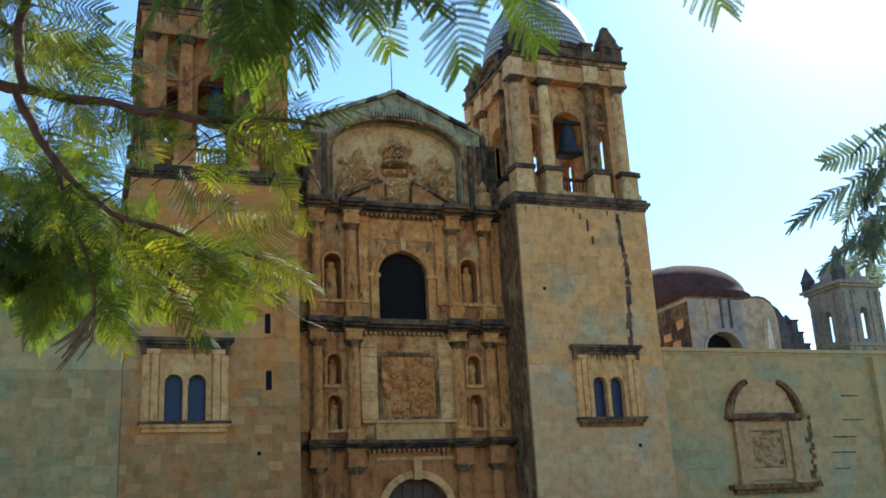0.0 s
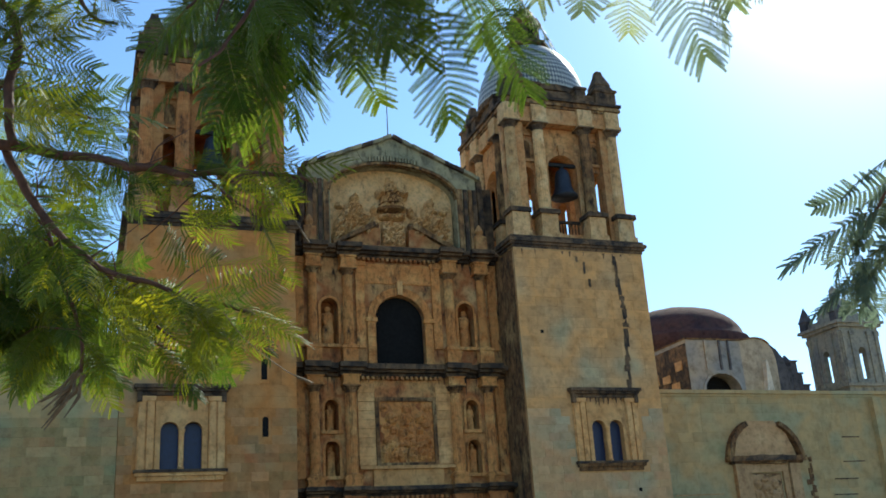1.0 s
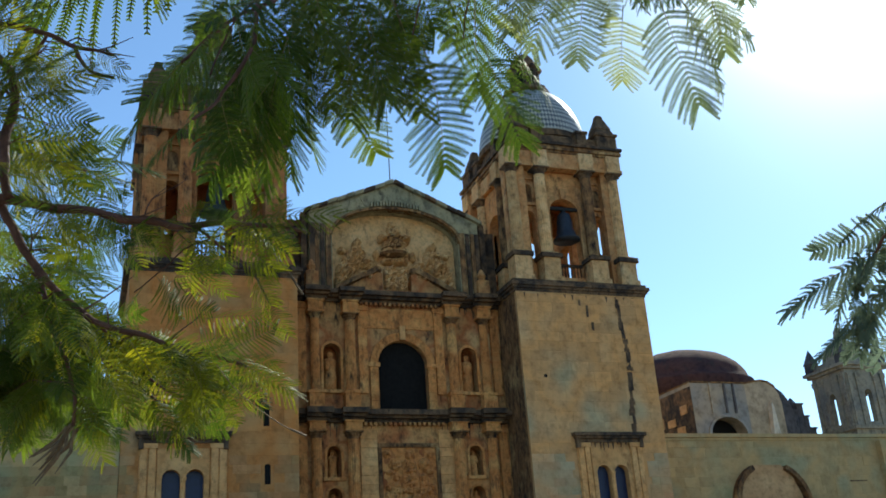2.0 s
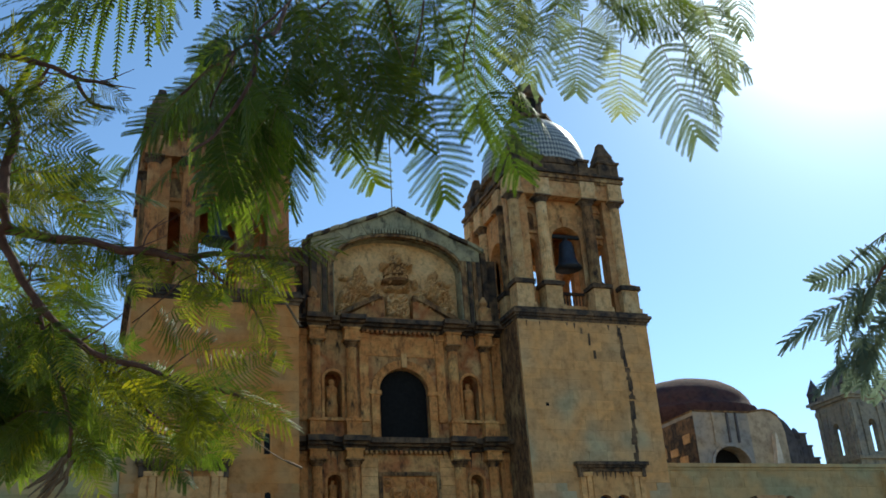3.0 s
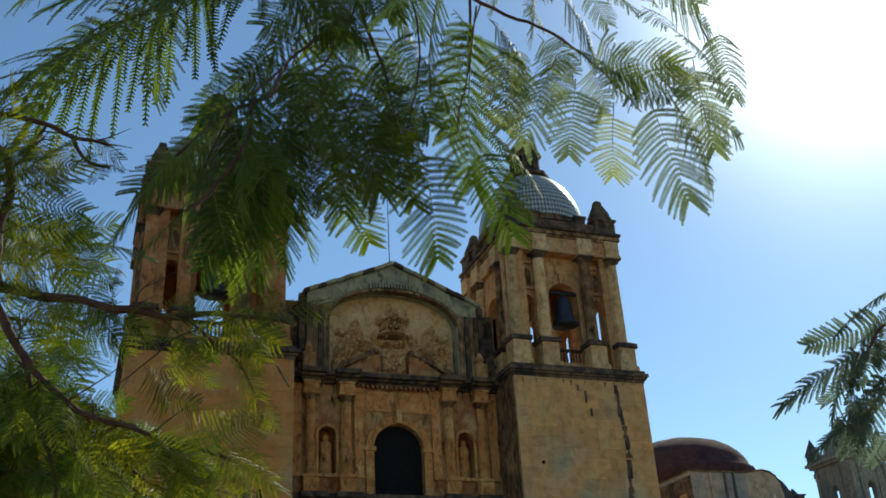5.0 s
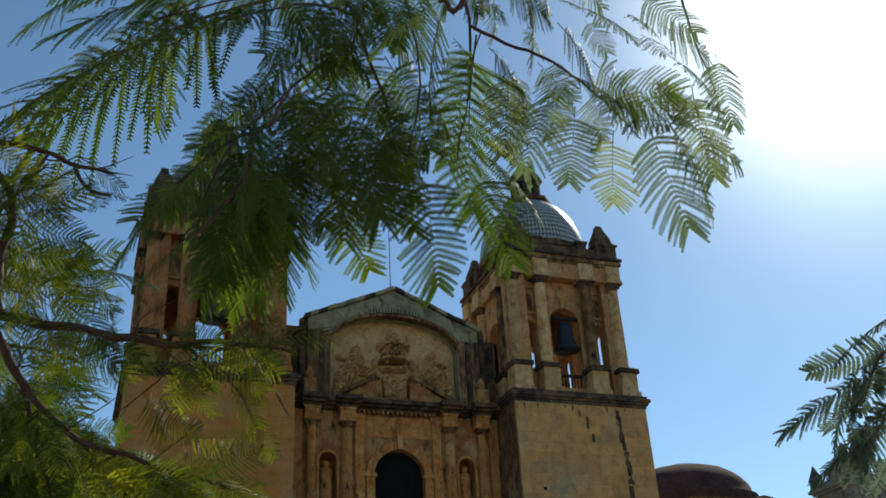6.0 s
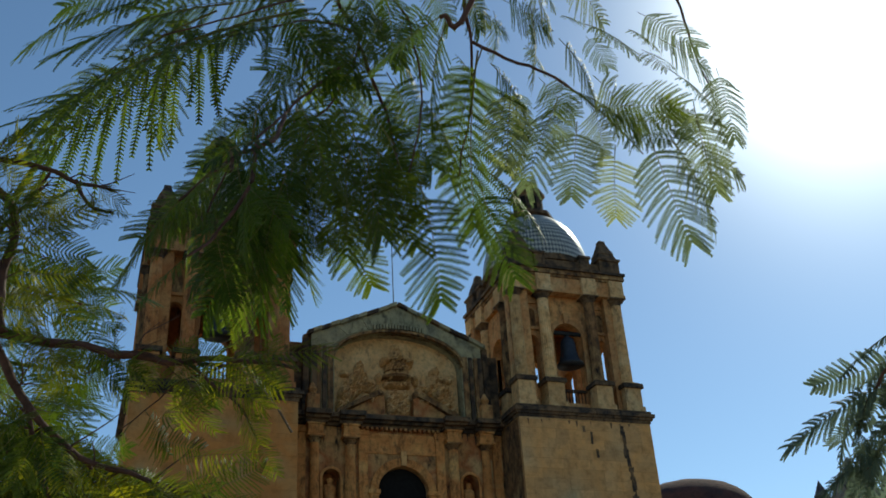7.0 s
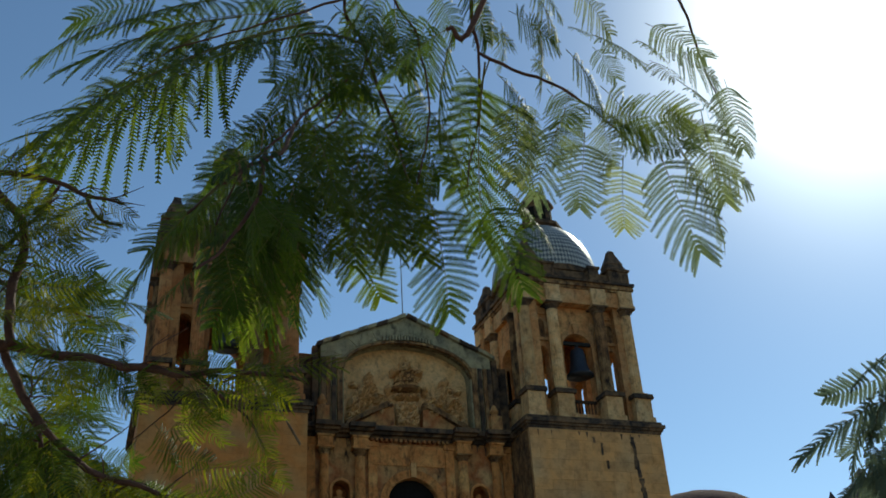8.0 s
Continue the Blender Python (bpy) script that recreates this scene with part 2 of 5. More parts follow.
def prism(bm, pts, y0, y1):
    """A convex outline in x and z, pushed from y0 to y1."""
    a = [bm.verts.new((x, y0, z)) for x, z in pts]
    b = [bm.verts.new((x, y1, z)) for x, z in pts]
    bm.faces.new(a)
    bm.faces.new(b[::-1])
    for i in range(len(a)):
        j = (i + 1) % len(a)
        bm.faces.new((a[i], a[j], b[j], b[i]))


def lathe(bm, cx, cy, prof, n=16, phase=0.0, sx=1.0, sy=1.0):
    rings = []
    for r, z in prof:
        rings.append([bm.verts.new((cx + sx * r * math.cos(phase + 2 * math.pi * i / n), cy + sy * r * math.sin(phase + 2 * math.pi * i / n), z)) for i in range(n)])
    for a, b in zip(rings, rings[1:]):
        for i in range(n):
            bm.faces.new((a[i], a[(i + 1) % n], b[(i + 1) % n], b[i]))
    bm.faces.new(rings[0][::-1])
    bm.faces.new(rings[-1])


def arch_pts(cx, hw, zs, rise, n=12):
    return [(cx - hw * math.cos(math.pi * i / n), zs + rise * math.sin(math.pi * i / n)) for i in range(n + 1)]


def wall_band(bm, x0, x1, y0, y1, z0, z1, holes=()):
    """A wall with arched openings (centre, half width, sill, springing, rise) that go right through it."""
    x = x0
    for cx, hw, zb, zs, rise in sorted(holes):
        bx(bm, x, cx - hw, y0, y1, z0, z1)
        if zb > z0:
            bx(bm, cx - hw, cx + hw, y0, y1, z0, zb)
        pts = arch_pts(cx, hw, zs, rise)
        for (xa, za), (xb, zb2) in zip(pts, pts[1:]):
            prism(bm, [(xa, za), (xb, zb2), (xb, z1), (xa, z1)], y0, y1)
        x = cx + hw
    bx(bm, x, x1, y0, y1, z0, z1)
    bmesh.ops.remove_doubles(bm, verts=bm.verts[:], dist=1e-4)


def arch_ring(bm, cx, hw, zs, rise, wide, y0, y1, n=11, gap=0.015):
    """Separate wedge stones round an arch."""
    inn, out = arch_pts(cx, hw, zs, rise, n), arch_pts(cx, hw + wide, zs, rise + wide, n)
    for i in range(n):
        def between(p, q, f):
            return (p[0] + (q[0] - p[0]) * f, p[1] + (q[1] - p[1]) * f)
        g = gap
        prism(bm, [between(inn[i], inn[i + 1], g), between(inn[i], inn[i + 1], 1 - g), between(out[i], out[i + 1], 1 - g), between(out[i], out[i + 1], g)], y0, y1)


def arch_stones(parent, mat, cx, hw, zs, rise, wide, y0, y1, n):
    """The same ring, each wedge stone a part of its own."""
    inn, out = arch_pts(cx, hw, zs, rise, n), arch_pts(cx, hw + wide, zs, rise + wide, n)
    for i in range(n):
        c = [Vector((*p, 0)) for p in (inn[i], inn[i + 1], out[i + 1], out[i])]
        mid = sum(c, Vector()) / 4
        bm = bmesh.new()
        prism(bm, [tuple(mid.lerp(p, 0.97))[:2] for p in c], y0 + 0.015 * (i % 2), y1)
        part("wedge_stone", bm, mat, parent)


def rough_edges(bm, amount, seed=0.0, freq=1.3):
    for v in bm.verts:
        d = noise.noise_vector(v.co * freq + Vector((seed, seed * 2, seed * 3)))
        v.co += d * amount


def tube(bm, pts, radii, n=7):
    pts = [Vector(p) for p in pts]
    rings = []
    for i, p in enumerate(pts):
        d = (pts[min(i + 1, len(pts) - 1)] - pts[max(i - 1, 0)]).normalized()
        s = d.cross(Vector((0.31, 0.2, 0.93))).normalized()
        u = s.cross(d)
        r = radii[i]
        rings.append([bm.verts.new(p + (s * math.cos(2 * math.pi * k / n) + u * math.sin(2 * math.pi * k / n)) * r) for k in range(n)])
    for a, b in zip(rings, rings[1:]):
        for k in range(n):
            bm.faces.new((a[k], a[(k + 1) % n], b[(k + 1) % n], b[k]))
    bm.faces.new(rings[0][::-1])
    bm.faces.new(rings[-1])


def smooth_line(pts, steps=6, wobble=0.0, seed=0):
    """A bent line through the points, with small kinks."""
    pts = [Vector(p) for p in pts]
    ext = [pts[0] * 2 - pts[1]] + pts + [pts[-1] * 2 - pts[-2]]
    out = []
    for i in range(1, len(ext) - 2):
        a, b, c, d = ext[i - 1:i + 3]
        for k in range(steps):
            t = k / steps
            out.append(0.5 * (2 * b + (c - a) * t + (2 * a - 5 * b + 4 * c - d) * t * t + (3 * b - a - 3 * c + d) * t ** 3))
    out.append(pts[-1])
    return [p + noise.noise_vector(p * 14 + Vector((seed, 0, 0))) * wobble for p in out]


def drips(parent, x0, x1, y, z, n, longest, seed):
    """Black run-off stains hanging below a ledge, each a thin ragged crust of its own."""
    rng = random.Random(seed)
    for i in range(n):
        x = x0 + (x1 - x0) * (i + rng.random()) / n
        w, h = rng.uniform(0.015, 0.06), longest * rng.uniform(0.15, 1.0) ** 1.5
        bm = bmesh.new()
        prism(bm, [(x - w * 0.3, z - h), (x + w * 0.2, z - h * 0.92), (x + w * 0.7, z - h * 0.45), (x + w * 1.3, z), (x - w * 1.2, z), (x - w * 0.6, z - h * 0.5)], y - 0.012, y + 0.02)
        part("drip_stain", bm, M_SOOT, parent)


# columns: one mesh a part, shared by all columns of a kind
COLUMN_KIT = {}


def column(parent, x, y, z0, z1, r, mat):
    key = (round(z1 - z0, 2), r, mat.name)
    h = z1 - z0
    if key not in COLUMN_KIT:
        bm = bmesh.new()
        prof = [(r * 0.98, 0.3 * r * 2)] + [(r * (1.0 - 0.14 * max(0, f - 0.33) ** 1.3), 0.6 * r + (h - 1.9 * r) * f) for f in (0.05, 0.2, 0.35, 0.5, 0.65, 0.8, 0.97)] + [(r * 0.98, h - 1.25 * r), (r * 0.84, h - 1.2 * r)]
        lathe(bm, 0, 0, prof, 32)
        for i, v in enumerate(bm.verts):
            if i % 2:
                v.co.x, v.co.y = v.co.x * 0.9, v.co.y * 0.9
        shaft = to_mesh("column", bm, mat, False)
        bm = bmesh.new()
        bx(bm, -r * 1.35, r * 1.35, -r * 1.35, r * 1.35, 0, r * 0.3)
        lathe(bm, 0, 0, [(r * 1.3, r * 0.3), (r * 1.36, r * 0.42), (r * 1.28, r * 0.5), (r * 1.05, r * 0.58), (r * 1.0, r * 0.66)], 16)
        base = to_mesh("base", bm, mat)
        bm = bmesh.new()
        lathe(bm, 0, 0, [(r * 0.86, h - 1.3 * r), (r * 1.0, h - 1.1 * r), (r * 0.95, h - 0.95 * r), (r * 1.25, h - 0.5 * r), (r * 1.2, h - 0.4 * r), (r * 1.42, h - 0.25 * r)], 16)
        for k in range(8):
            a = k * math.pi / 4 + 0.39
            lathe(bm, 1.22 * r * math.cos(a), 1.22 * r * math.sin(a), [(0.05 * r, h - 0.75 * r), (0.2 * r, h - 0.6 * r), (0.22 * r, h - 0.42 * r), (0.08 * r, h - 0.3 * r)], 6)
        bx(bm, -r * 1.45, r * 1.45, -r * 1.45, r * 1.45, h - 0.25 * r, h)
        cap = to_mesh("capital", bm, M_SOOT if r == 0.31 else M_CAP)
        COLUMN_KIT[key] = (shaft, base, cap)
    shaft, base, cap = COLUMN_KIT[key]
    m = Matrix.Translation((x, y, z0))
    col = link_mesh("column", shaft, parent, m)
    link_mesh("base", base, col, m)
    link_mesh("capital", cap, col, m)
    return col


def face_matrix(cx, cy, k, half):
    """From a face's own frame (front at y = 0, centre x = 0) to the k-th side of a square tower."""
    return Matrix.Translation((cx, cy, 0)) @ Matrix.Rotation(k * math.pi / 2, 4, "Z") @ Matrix.Translation((0, -half, 0))


def column_m(parent, m, x, y, z0, z1, r, mat):
    p = m @ Vector((x, y, 0))
    return column(parent, p.x, p.y, z0, z1, r, mat)


STONE_KIT = {}


def stone_mesh(w, h, d, mat):
    key = (round(w, 3), round(h, 3), round(d, 3), mat.name)
    if key not in STONE_KIT:
        bm = bmesh.new()
        e = 0.005
        a = [bm.verts.new((sx * w / 2, 0, sz * h / 2)) for sx, sz in ((-1, -1), (1, -1), (1, 1), (-1, 1))]
        b = [bm.verts.new((sx * w / 2, -d + e, sz * h / 2)) for sx, sz in ((-1, -1), (1, -1), (1, 1), (-1, 1))]
        c = [bm.verts.new((sx * (w / 2 - e), -d, sz * (h / 2 - e))) for sx, sz in ((-1, -1), (1, -1), (1, 1), (-1, 1))]
        for p, q in ((a, b), (b, c)):
            for i in range(4):
                bm.faces.new((p[i], p[(i + 1) % 4], q[(i + 1) % 4], q[i]))
        bm.faces.new(c)
        STONE_KIT[key] = to_mesh("stone", bm, mat)
    return STONE_KIT[key]


def ashlar(parent, x0, x1, y, z0, z1, course, width, mat, keep_out=(), seed=1, depth=0.05, limit=300):
    """Courses of dressed blocks on the front of a wall, in a broken bond; each block a piece of its own."""
    rng = random.Random(seed)
    n, z, row = 0, z0, 0
    while z < z1 - 0.05:
        h = min(course, z1 - z)
        x = x0
        first = width * (0.5 if row % 2 else 1.0)
        while x < x1 - 0.02:
            w = first if x == x0 else width * rng.choice((0.75, 1.0, 1.0, 1.25))
            if x1 - x - w < width * 0.4:
                w = x1 - x
            cx, cz = x + w / 2, z + h / 2
            if not any(a - w * 0.42 < cx < b + w * 0.42 and c - h * 0.42 < cz < d + h * 0.42 for a, b, c, d in keep_out):
                link_mesh("stone", stone_mesh(w - 0.004, h - 0.004, depth, mat), parent, Matrix.Translation((cx, y + rng.uniform(-0.006, 0.006), cz)))
                n += 1
            x += w
        z += h
        row += 1
    return n


GROUND = 0.34

# ---------------------------------------------------------------- ground
bm = bmesh.new()
s = 1500.0
bm.faces.new([bm.verts.new(p) for p in ((-s, -s, GROUND), (s, -s, GROUND), (s, s, GROUND), (-s, s, GROUND))])
ground = part("ground", bm, M_GROUND, None, "sunlit tan stone paving of the church plaza")
tagged(ground, category="ground", kind="structure")


# ---------------------------------------------------------------- towers
TW = 3.65                                     # half the tower's width


def paired_window(parent, cx, y):
    """Two narrow arched lights with a colonnette, side pilasters, a hood and a sill."""
    bm = bmesh.new()
    wall_band(bm, cx - 1.05, cx + 1.05, y - 0.1, y + 0.25, 6.95, 9.75, [(cx - 0.47, 0.37, 6.95, 8.55, 0.35), (cx + 0.47, 0.37, 6.95, 8.55, 0.35)])
    win = part("window_surround", bm, M_PALE, parent, "pale dressed stone surround of paired arched lights")
    bm = bmesh.new()
    bx(bm, cx - 1.0, cx + 1.0, y + 0.27, y + 0.3, 6.95, 9.1)
    part("glazing", bm, M_BLUE, win, "dark glazing")
    bm = bmesh.new()
    lathe(bm, cx, y - 0.06, [(0.11, 6.95), (0.13, 7.05), (0.08, 7.12), (0.075, 8.35), (0.13, 8.5), (0.14, 8.6)], 10)
    part("colonnette", bm, M_PALE, win)
    for sx in (-1, 1):
        bm = bmesh.new()
        for o in (1.12, 1.45):
            bx(bm, cx + sx * (o + 0.13) - 0.13, cx + sx * (o + 0.13) + 0.13, y - 0.16, y + 0.05, 6.95, 9.75)
        bx(bm, cx + sx * 1.42 - 0.34, cx + sx * 1.42 + 0.34, y - 0.09, y + 0.05, 6.95, 9.75)
        bx(bm, cx + sx * 1.42 - 0.37, cx + sx * 1.42 + 0.37, y - 0.2, y + 0.05, 9.75, 9.95)
        part("side_pilaster", bm, M_PALE, win)
    bm = bmesh.new()
    bx(bm, cx - 1.78, cx + 1.78, y - 0.12, y + 0.04, 9.98, 10.15)
    for sx in (-1, 1):
        bx(bm, cx + sx * 1.7 - 0.1, cx + sx * 1.7 + 0.1, y - 0.24, y + 0.04, 9.72, 10.15)
    bx(bm, cx - 1.86, cx + 1.86, y - 0.28, y + 0.04, 10.15, 10.26)
    bx(bm, cx - 1.94, cx + 1.94, y - 0.4, y + 0.04, 10.26, 10.42)
    rough_edges(bm, 0.02, cx)
    part("hood", bm, M_SOOT, win, "soot-blackened projecting hood")
    bm = bmesh.new()
    bx(bm, cx - 1.86, cx + 1.86, y - 0.34, y + 0.04, 6.84, 6.95)
    rough_edges(bm, 0.015, cx + 2, 3)
    part("sill_top", bm, M_SOOT, win, "soot-dark sill top")
    bm = bmesh.new()
    bx(bm, cx - 1.8, cx + 1.8, y - 0.26, y + 0.04, 6.7, 6.84)
    bx(bm, cx - 1.7, cx + 1.7, y - 0.14, y + 0.04, 6.52, 6.7)
    part("sill", bm, M_PALE if cx < 0 else M_CAP, win, "weathered moulded sill")
    drips(win, cx - 1.7, cx + 1.7, y - 0.12, 9.97, 18 if cx > 0 else 4, 0.45, 40 + int(cx))


def tower(cx, label, slots, streak, seed):
    cy = TW
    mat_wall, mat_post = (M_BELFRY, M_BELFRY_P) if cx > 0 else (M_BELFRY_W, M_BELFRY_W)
    t = thing("bell_tower", (cx, cy, GROUND), label, "bell tower", "towers of the church front")
    win_cx = 9.58 if cx > 0 else -10.25
    holes = [(win_cx - 0.47, 0.42, 6.95, 8.55, 0.4), (win_cx + 0.47, 0.42, 6.95, 8.55, 0.4)]
    keep = [(win_cx - 1.85, win_cx + 1.85, 6.5, 10.42)]
    bm = bmesh.new()
    bx(bm, cx - TW, cx + TW, 0.55, 2 * TW, GROUND, 17.5)
    wall_band(bm, cx - TW, cx + TW, -0.036, 0.55, GROUND, 9.3, [(win_cx, 1.0, 6.95, 8.4, 0.6)])
    wall_band(bm, cx - TW, cx + TW, -0.036, 0.55, 9.3, 17.5, [])
    part("shaft", bm, M_MORTAR if cx < 0 else M_MORTAR_E, t)
    paired_window(t, win_cx, 0.0)
    inner = -1 if cx > 0 else 1
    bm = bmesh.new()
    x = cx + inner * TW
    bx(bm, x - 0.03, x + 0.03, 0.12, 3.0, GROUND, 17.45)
    part("inner_flank", bm, M_CAP, t, "dark reddish inner flank")
    for sx, z0, z1 in slots:
        bm = bmesh.new()
        wall_band(bm, sx - 0.22, sx + 0.22, -0.06, -0.03, z0 - 0.15, z1 + 0.2, [(sx, 0.13, z0, z1 - 0.1, 0.1)])
        slot = part("slit_window", bm, M_ASHLAR, t)
        bm = bmesh.new()
        bx(bm, sx - 0.14, sx + 0.14, -0.042, -0.038, z0, z1)
        part("opening", bm, M_DARK, slot)
        keep.append((sx - 0.25, sx + 0.25, z0 - 0.2, z1 + 0.25))
    for hx, hz in ((cx - 2.5, 13.2), (cx + 1.9, 5.6)):
        bm = bmesh.new()
        # black plate on the wall paints the hole's inner shade
        bx(bm, hx - 0.08, hx + 0.08, -0.066, -0.055, hz - 0.08, hz + 0.08)
        part("putlog_hole", bm, M_DARK, t)
    if streak:
        rng = random.Random(4)
        drips(t, cx - 3.5, cx + 3.5, -0.055, 17.42, 10, 0.35, 63)
        z = 17.3
        while z > 9.6:
            bm = bmesh.new()
            h = rng.uniform(0.2, 0.5)
            x = 11.2 + 0.1 * math.sin(z) + rng.uniform(-0.04, 0.04)
            w = rng.uniform(0.07, 0.17)
            bx(bm, x - w, x + w, -0.075, -0.03, z - h, z)
            rough_edges(bm, 0.05, z, 4)
            part("drain_chase", bm, M_SOOT, t, "black water-stained length of drain chase")
            z -= h * rng.choice((0.85, 0.95, 1.0, 1.35))
        for z0, z1, x in ((16.3, 16.9, 9.3), (15.6, 16.0, 9.5), (16.9, 17.2, 8.9)):
            bm = bmesh.new()
            bx(bm, x - 0.06, x + 0.06, -0.075, -0.03, z0, z1)
            rough_edges(bm, 0.04, x, 3)
            part("dark_stain", bm, M_SOOT, t)
    # cornice below the belfry
    bm = bmesh.new()
    for o, z0, z1 in ((0.06, 17.5, 17.66), (0.15, 17.66, 17.8), (0.24, 17.8, 17.98), (0.12, 17.98, 18.15)):
        bx(bm, cx - TW - o, cx + TW + o, cy - TW - o, cy + TW + o, z0, z1)
    rough_edges(bm, 0.03, cx)
    part("tower_cornice", bm, M_SOOT, t, "soot-dark weathered cornice")
    # belfry
    bh = 3.22
    inset = 0.38 if cx > 0 else 0.0               # the inner side stands back
    for k in range(4):
        m = face_matrix(cx, cy, k, bh - (inset if k == 3 else 0.0))
        wall_bits = bmesh.new()
        side, mid, sc, sp = (0.36, 0.85, 2.03, 22.35) if k != 2 else (0.68, 1.15, 2.4, 22.3)
        if k == 1 and cx > 0:
            side, sc = 0.62, 1.86
        sides = 22.9 if k == 2 and cx > 0 else sp - 0.35
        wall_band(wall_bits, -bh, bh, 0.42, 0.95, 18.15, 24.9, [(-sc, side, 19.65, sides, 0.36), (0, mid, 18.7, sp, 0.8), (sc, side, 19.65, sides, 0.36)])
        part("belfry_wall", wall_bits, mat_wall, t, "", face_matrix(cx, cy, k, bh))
        if k == 2:
            continue
        bm = bmesh.new()
        arch_ring(bm, 0, 0.85, 22.35, 0.8, 0.28, 0.3, 0.5)
        bx(bm, -1.1, -0.85, 0.3, 0.5, 18.7, 22.35)
        bx(bm, 0.85, 1.1, 0.3, 0.5, 18.7, 22.35)
        bx(bm, -0.16, 0.16, 0.2, 0.5, 23.1, 23.7)
        part("opening_arch", bm, mat_wall, t, "", m)
        for sx in (-2.03, 2.03):
            bm = bmesh.new()
            arch_ring(bm, sx, 0.27, 23.6, 0.27, 0.12, 0.34, 0.45, 7, 0.0)
            bmesh.ops.remove_doubles(bm, verts=bm.verts[:], dist=1e-4)
            niche = part("upper_niche", bm, mat_wall, t, "", m)
            for ya, za, zb in ((0.26, 22.62, 22.78), (0.3, 24.15, 24.3)):
                bm = bmesh.new()
                bx(bm, sx - 0.42, sx + 0.42, ya, 0.45, za, zb)
                part("niche_ledge", bm, mat_wall, niche, "", m)
            # darker sheet puts the niche's inner shade into the colour
            bm = bmesh.new()
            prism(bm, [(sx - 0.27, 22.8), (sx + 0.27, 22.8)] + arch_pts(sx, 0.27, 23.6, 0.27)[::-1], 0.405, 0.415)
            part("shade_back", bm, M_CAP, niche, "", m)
        for x in (-3.04, -1.42, 1.32, 2.98):
            if (k == 3 and x > 2) or (k == 1 and (x < -2 or x > 2 and cx > 0)):
                continue
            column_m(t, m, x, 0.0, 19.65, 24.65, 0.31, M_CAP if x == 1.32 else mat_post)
            bm = bmesh.new()
            bx(bm, x - 0.46, x + 0.46, -0.46, 0.45, 18.4, 19.42)
            bx(bm, x - 0.54, x + 0.54, -0.54, 0.45, 18.15, 18.4)
            rough_edges(bm, 0.015, x)
            ped = part("pedestal", bm, mat_post, t, "", m)
            bm = bmesh.new()
            bx(bm, x - 0.58, x + 0.58, -0.58, 0.45, 19.42, 19.65)
            rough_edges(bm, 0.03, x, 3)
            part("pedestal_cap", bm, M_SOOT, ped, "sooty pedestal cap", m)
            bm = bmesh.new()
            bx(bm, x - 0.42, x + 0.42, -0.38, 0.45, 24.8, 25.66)
            bx(bm, x - 0.46, x + 0.46, -0.44, 0.45, 24.65, 24.8)
            rough_edges(bm, 0.015, x + 3)
            part("entablature_block", bm, mat_post, t, "", m)
            bm = bmesh.new()
            bx(bm, x - 0.3, x + 0.3, -0.25, 0.3, 26.2, 26.95)
            bx(bm, x - 0.37, x + 0.37, -0.32, 0.36, 26.95, 27.1)
            rough_edges(bm, 0.03, x + 5, 2.5)
            part("parapet_block", bm, M_SOOT, t, "", m)
        bm = bmesh.new()
        bx(bm, -0.84, 0.84, 0.52, 0.68, 19.35, 19.48)
        rail = part("rail", bm, M_SOOT, t, "", m)
        for i in range(9):
            bm = bmesh.new()
            lathe(bm, -0.72 + 0.18 * i, 0.6, [(0.03, 18.7), (0.055, 18.95), (0.03, 19.2), (0.05, 19.35)], 6)
            part("baluster", bm, M_SOOT, rail, "", m)
    bm = bmesh.new()
    for o, z0, z1 in ((0.26, 25.6, 25.74), (0.36, 25.74, 25.9), (0.3, 25.9, 26.05)):
        bx(bm, cx - bh + inset - o, cx + bh + o, cy - bh - o, cy + bh + o, z0, z1)
    rough_edges(bm, 0.03, cx + 9)
    part("entablature", bm, M_CAP, t)
    bm = bmesh.new()
    bx(bm, cx - bh + inset - 0.2, cx + bh + 0.2, cy - bh - 0.2, cy + bh + 0.2, 24.72, 25.6)
    part("frieze", bm, mat_wall, t, "plain ochre stone frieze")
    bm = bmesh.new()
    bx(bm, cx - bh + inset - 0.42, cx + bh + 0.42, cy - bh - 0.42, cy + bh + 0.42, 26.03, 26.2)
    rough_edges(bm, 0.04, cx + 9)
    part("top_cornice", bm, M_SOOT, t, "sooty weathered top cornice")
    bm = bmesh.new()
    for a, b, c, d in ((-bh + inset, bh, -bh, -bh + 0.4), (-bh + inset, bh, bh - 0.4, bh), (-bh + inset, -bh + inset + 0.4, -bh, bh), (bh - 0.4, bh, -bh, bh)):
        bx(bm, cx + a, cx + b, cy + c, cy + d, 26.2, 26.8)
    part("parapet", bm, M_SOOT, t, "dark weathered roof parapet")
    for sx in (-1, 1):
        for sy in (-1, 1):
            bm = bmesh.new()
            px, py = cx + sx * 2.85 + (inset if sx < 0 else 0.0), cy + sy * 2.85
            lathe(bm, px, py, [(0.86, 26.15), (0.86, 26.95), (0.98, 27.0), (0.98, 27.12), (0.8, 27.16), (0.62, 27.5), (0.66, 27.56), (0.3, 28.25), (0.24, 28.5), (0.02, 28.62)], 4, math.pi / 4)
            part("pinnacle", bm, M_SOOT, t)
    # drum, tiled dome, lantern
    bm = bmesh.new()
    lathe(bm, cx, cy, [(2.95, 25.9), (2.95, 26.9), (3.15, 26.95), (3.15, 27.3), (2.9, 27.35)], 32)
    part("drum", bm, M_SOOT, t)
    bm = bmesh.new()
    rows, seg = 34, 96
    R, H, zb = 3.08, 3.95, 27.25
    ring = []
    for j in range(rows + 1):
        a = j / rows * math.radians(80)
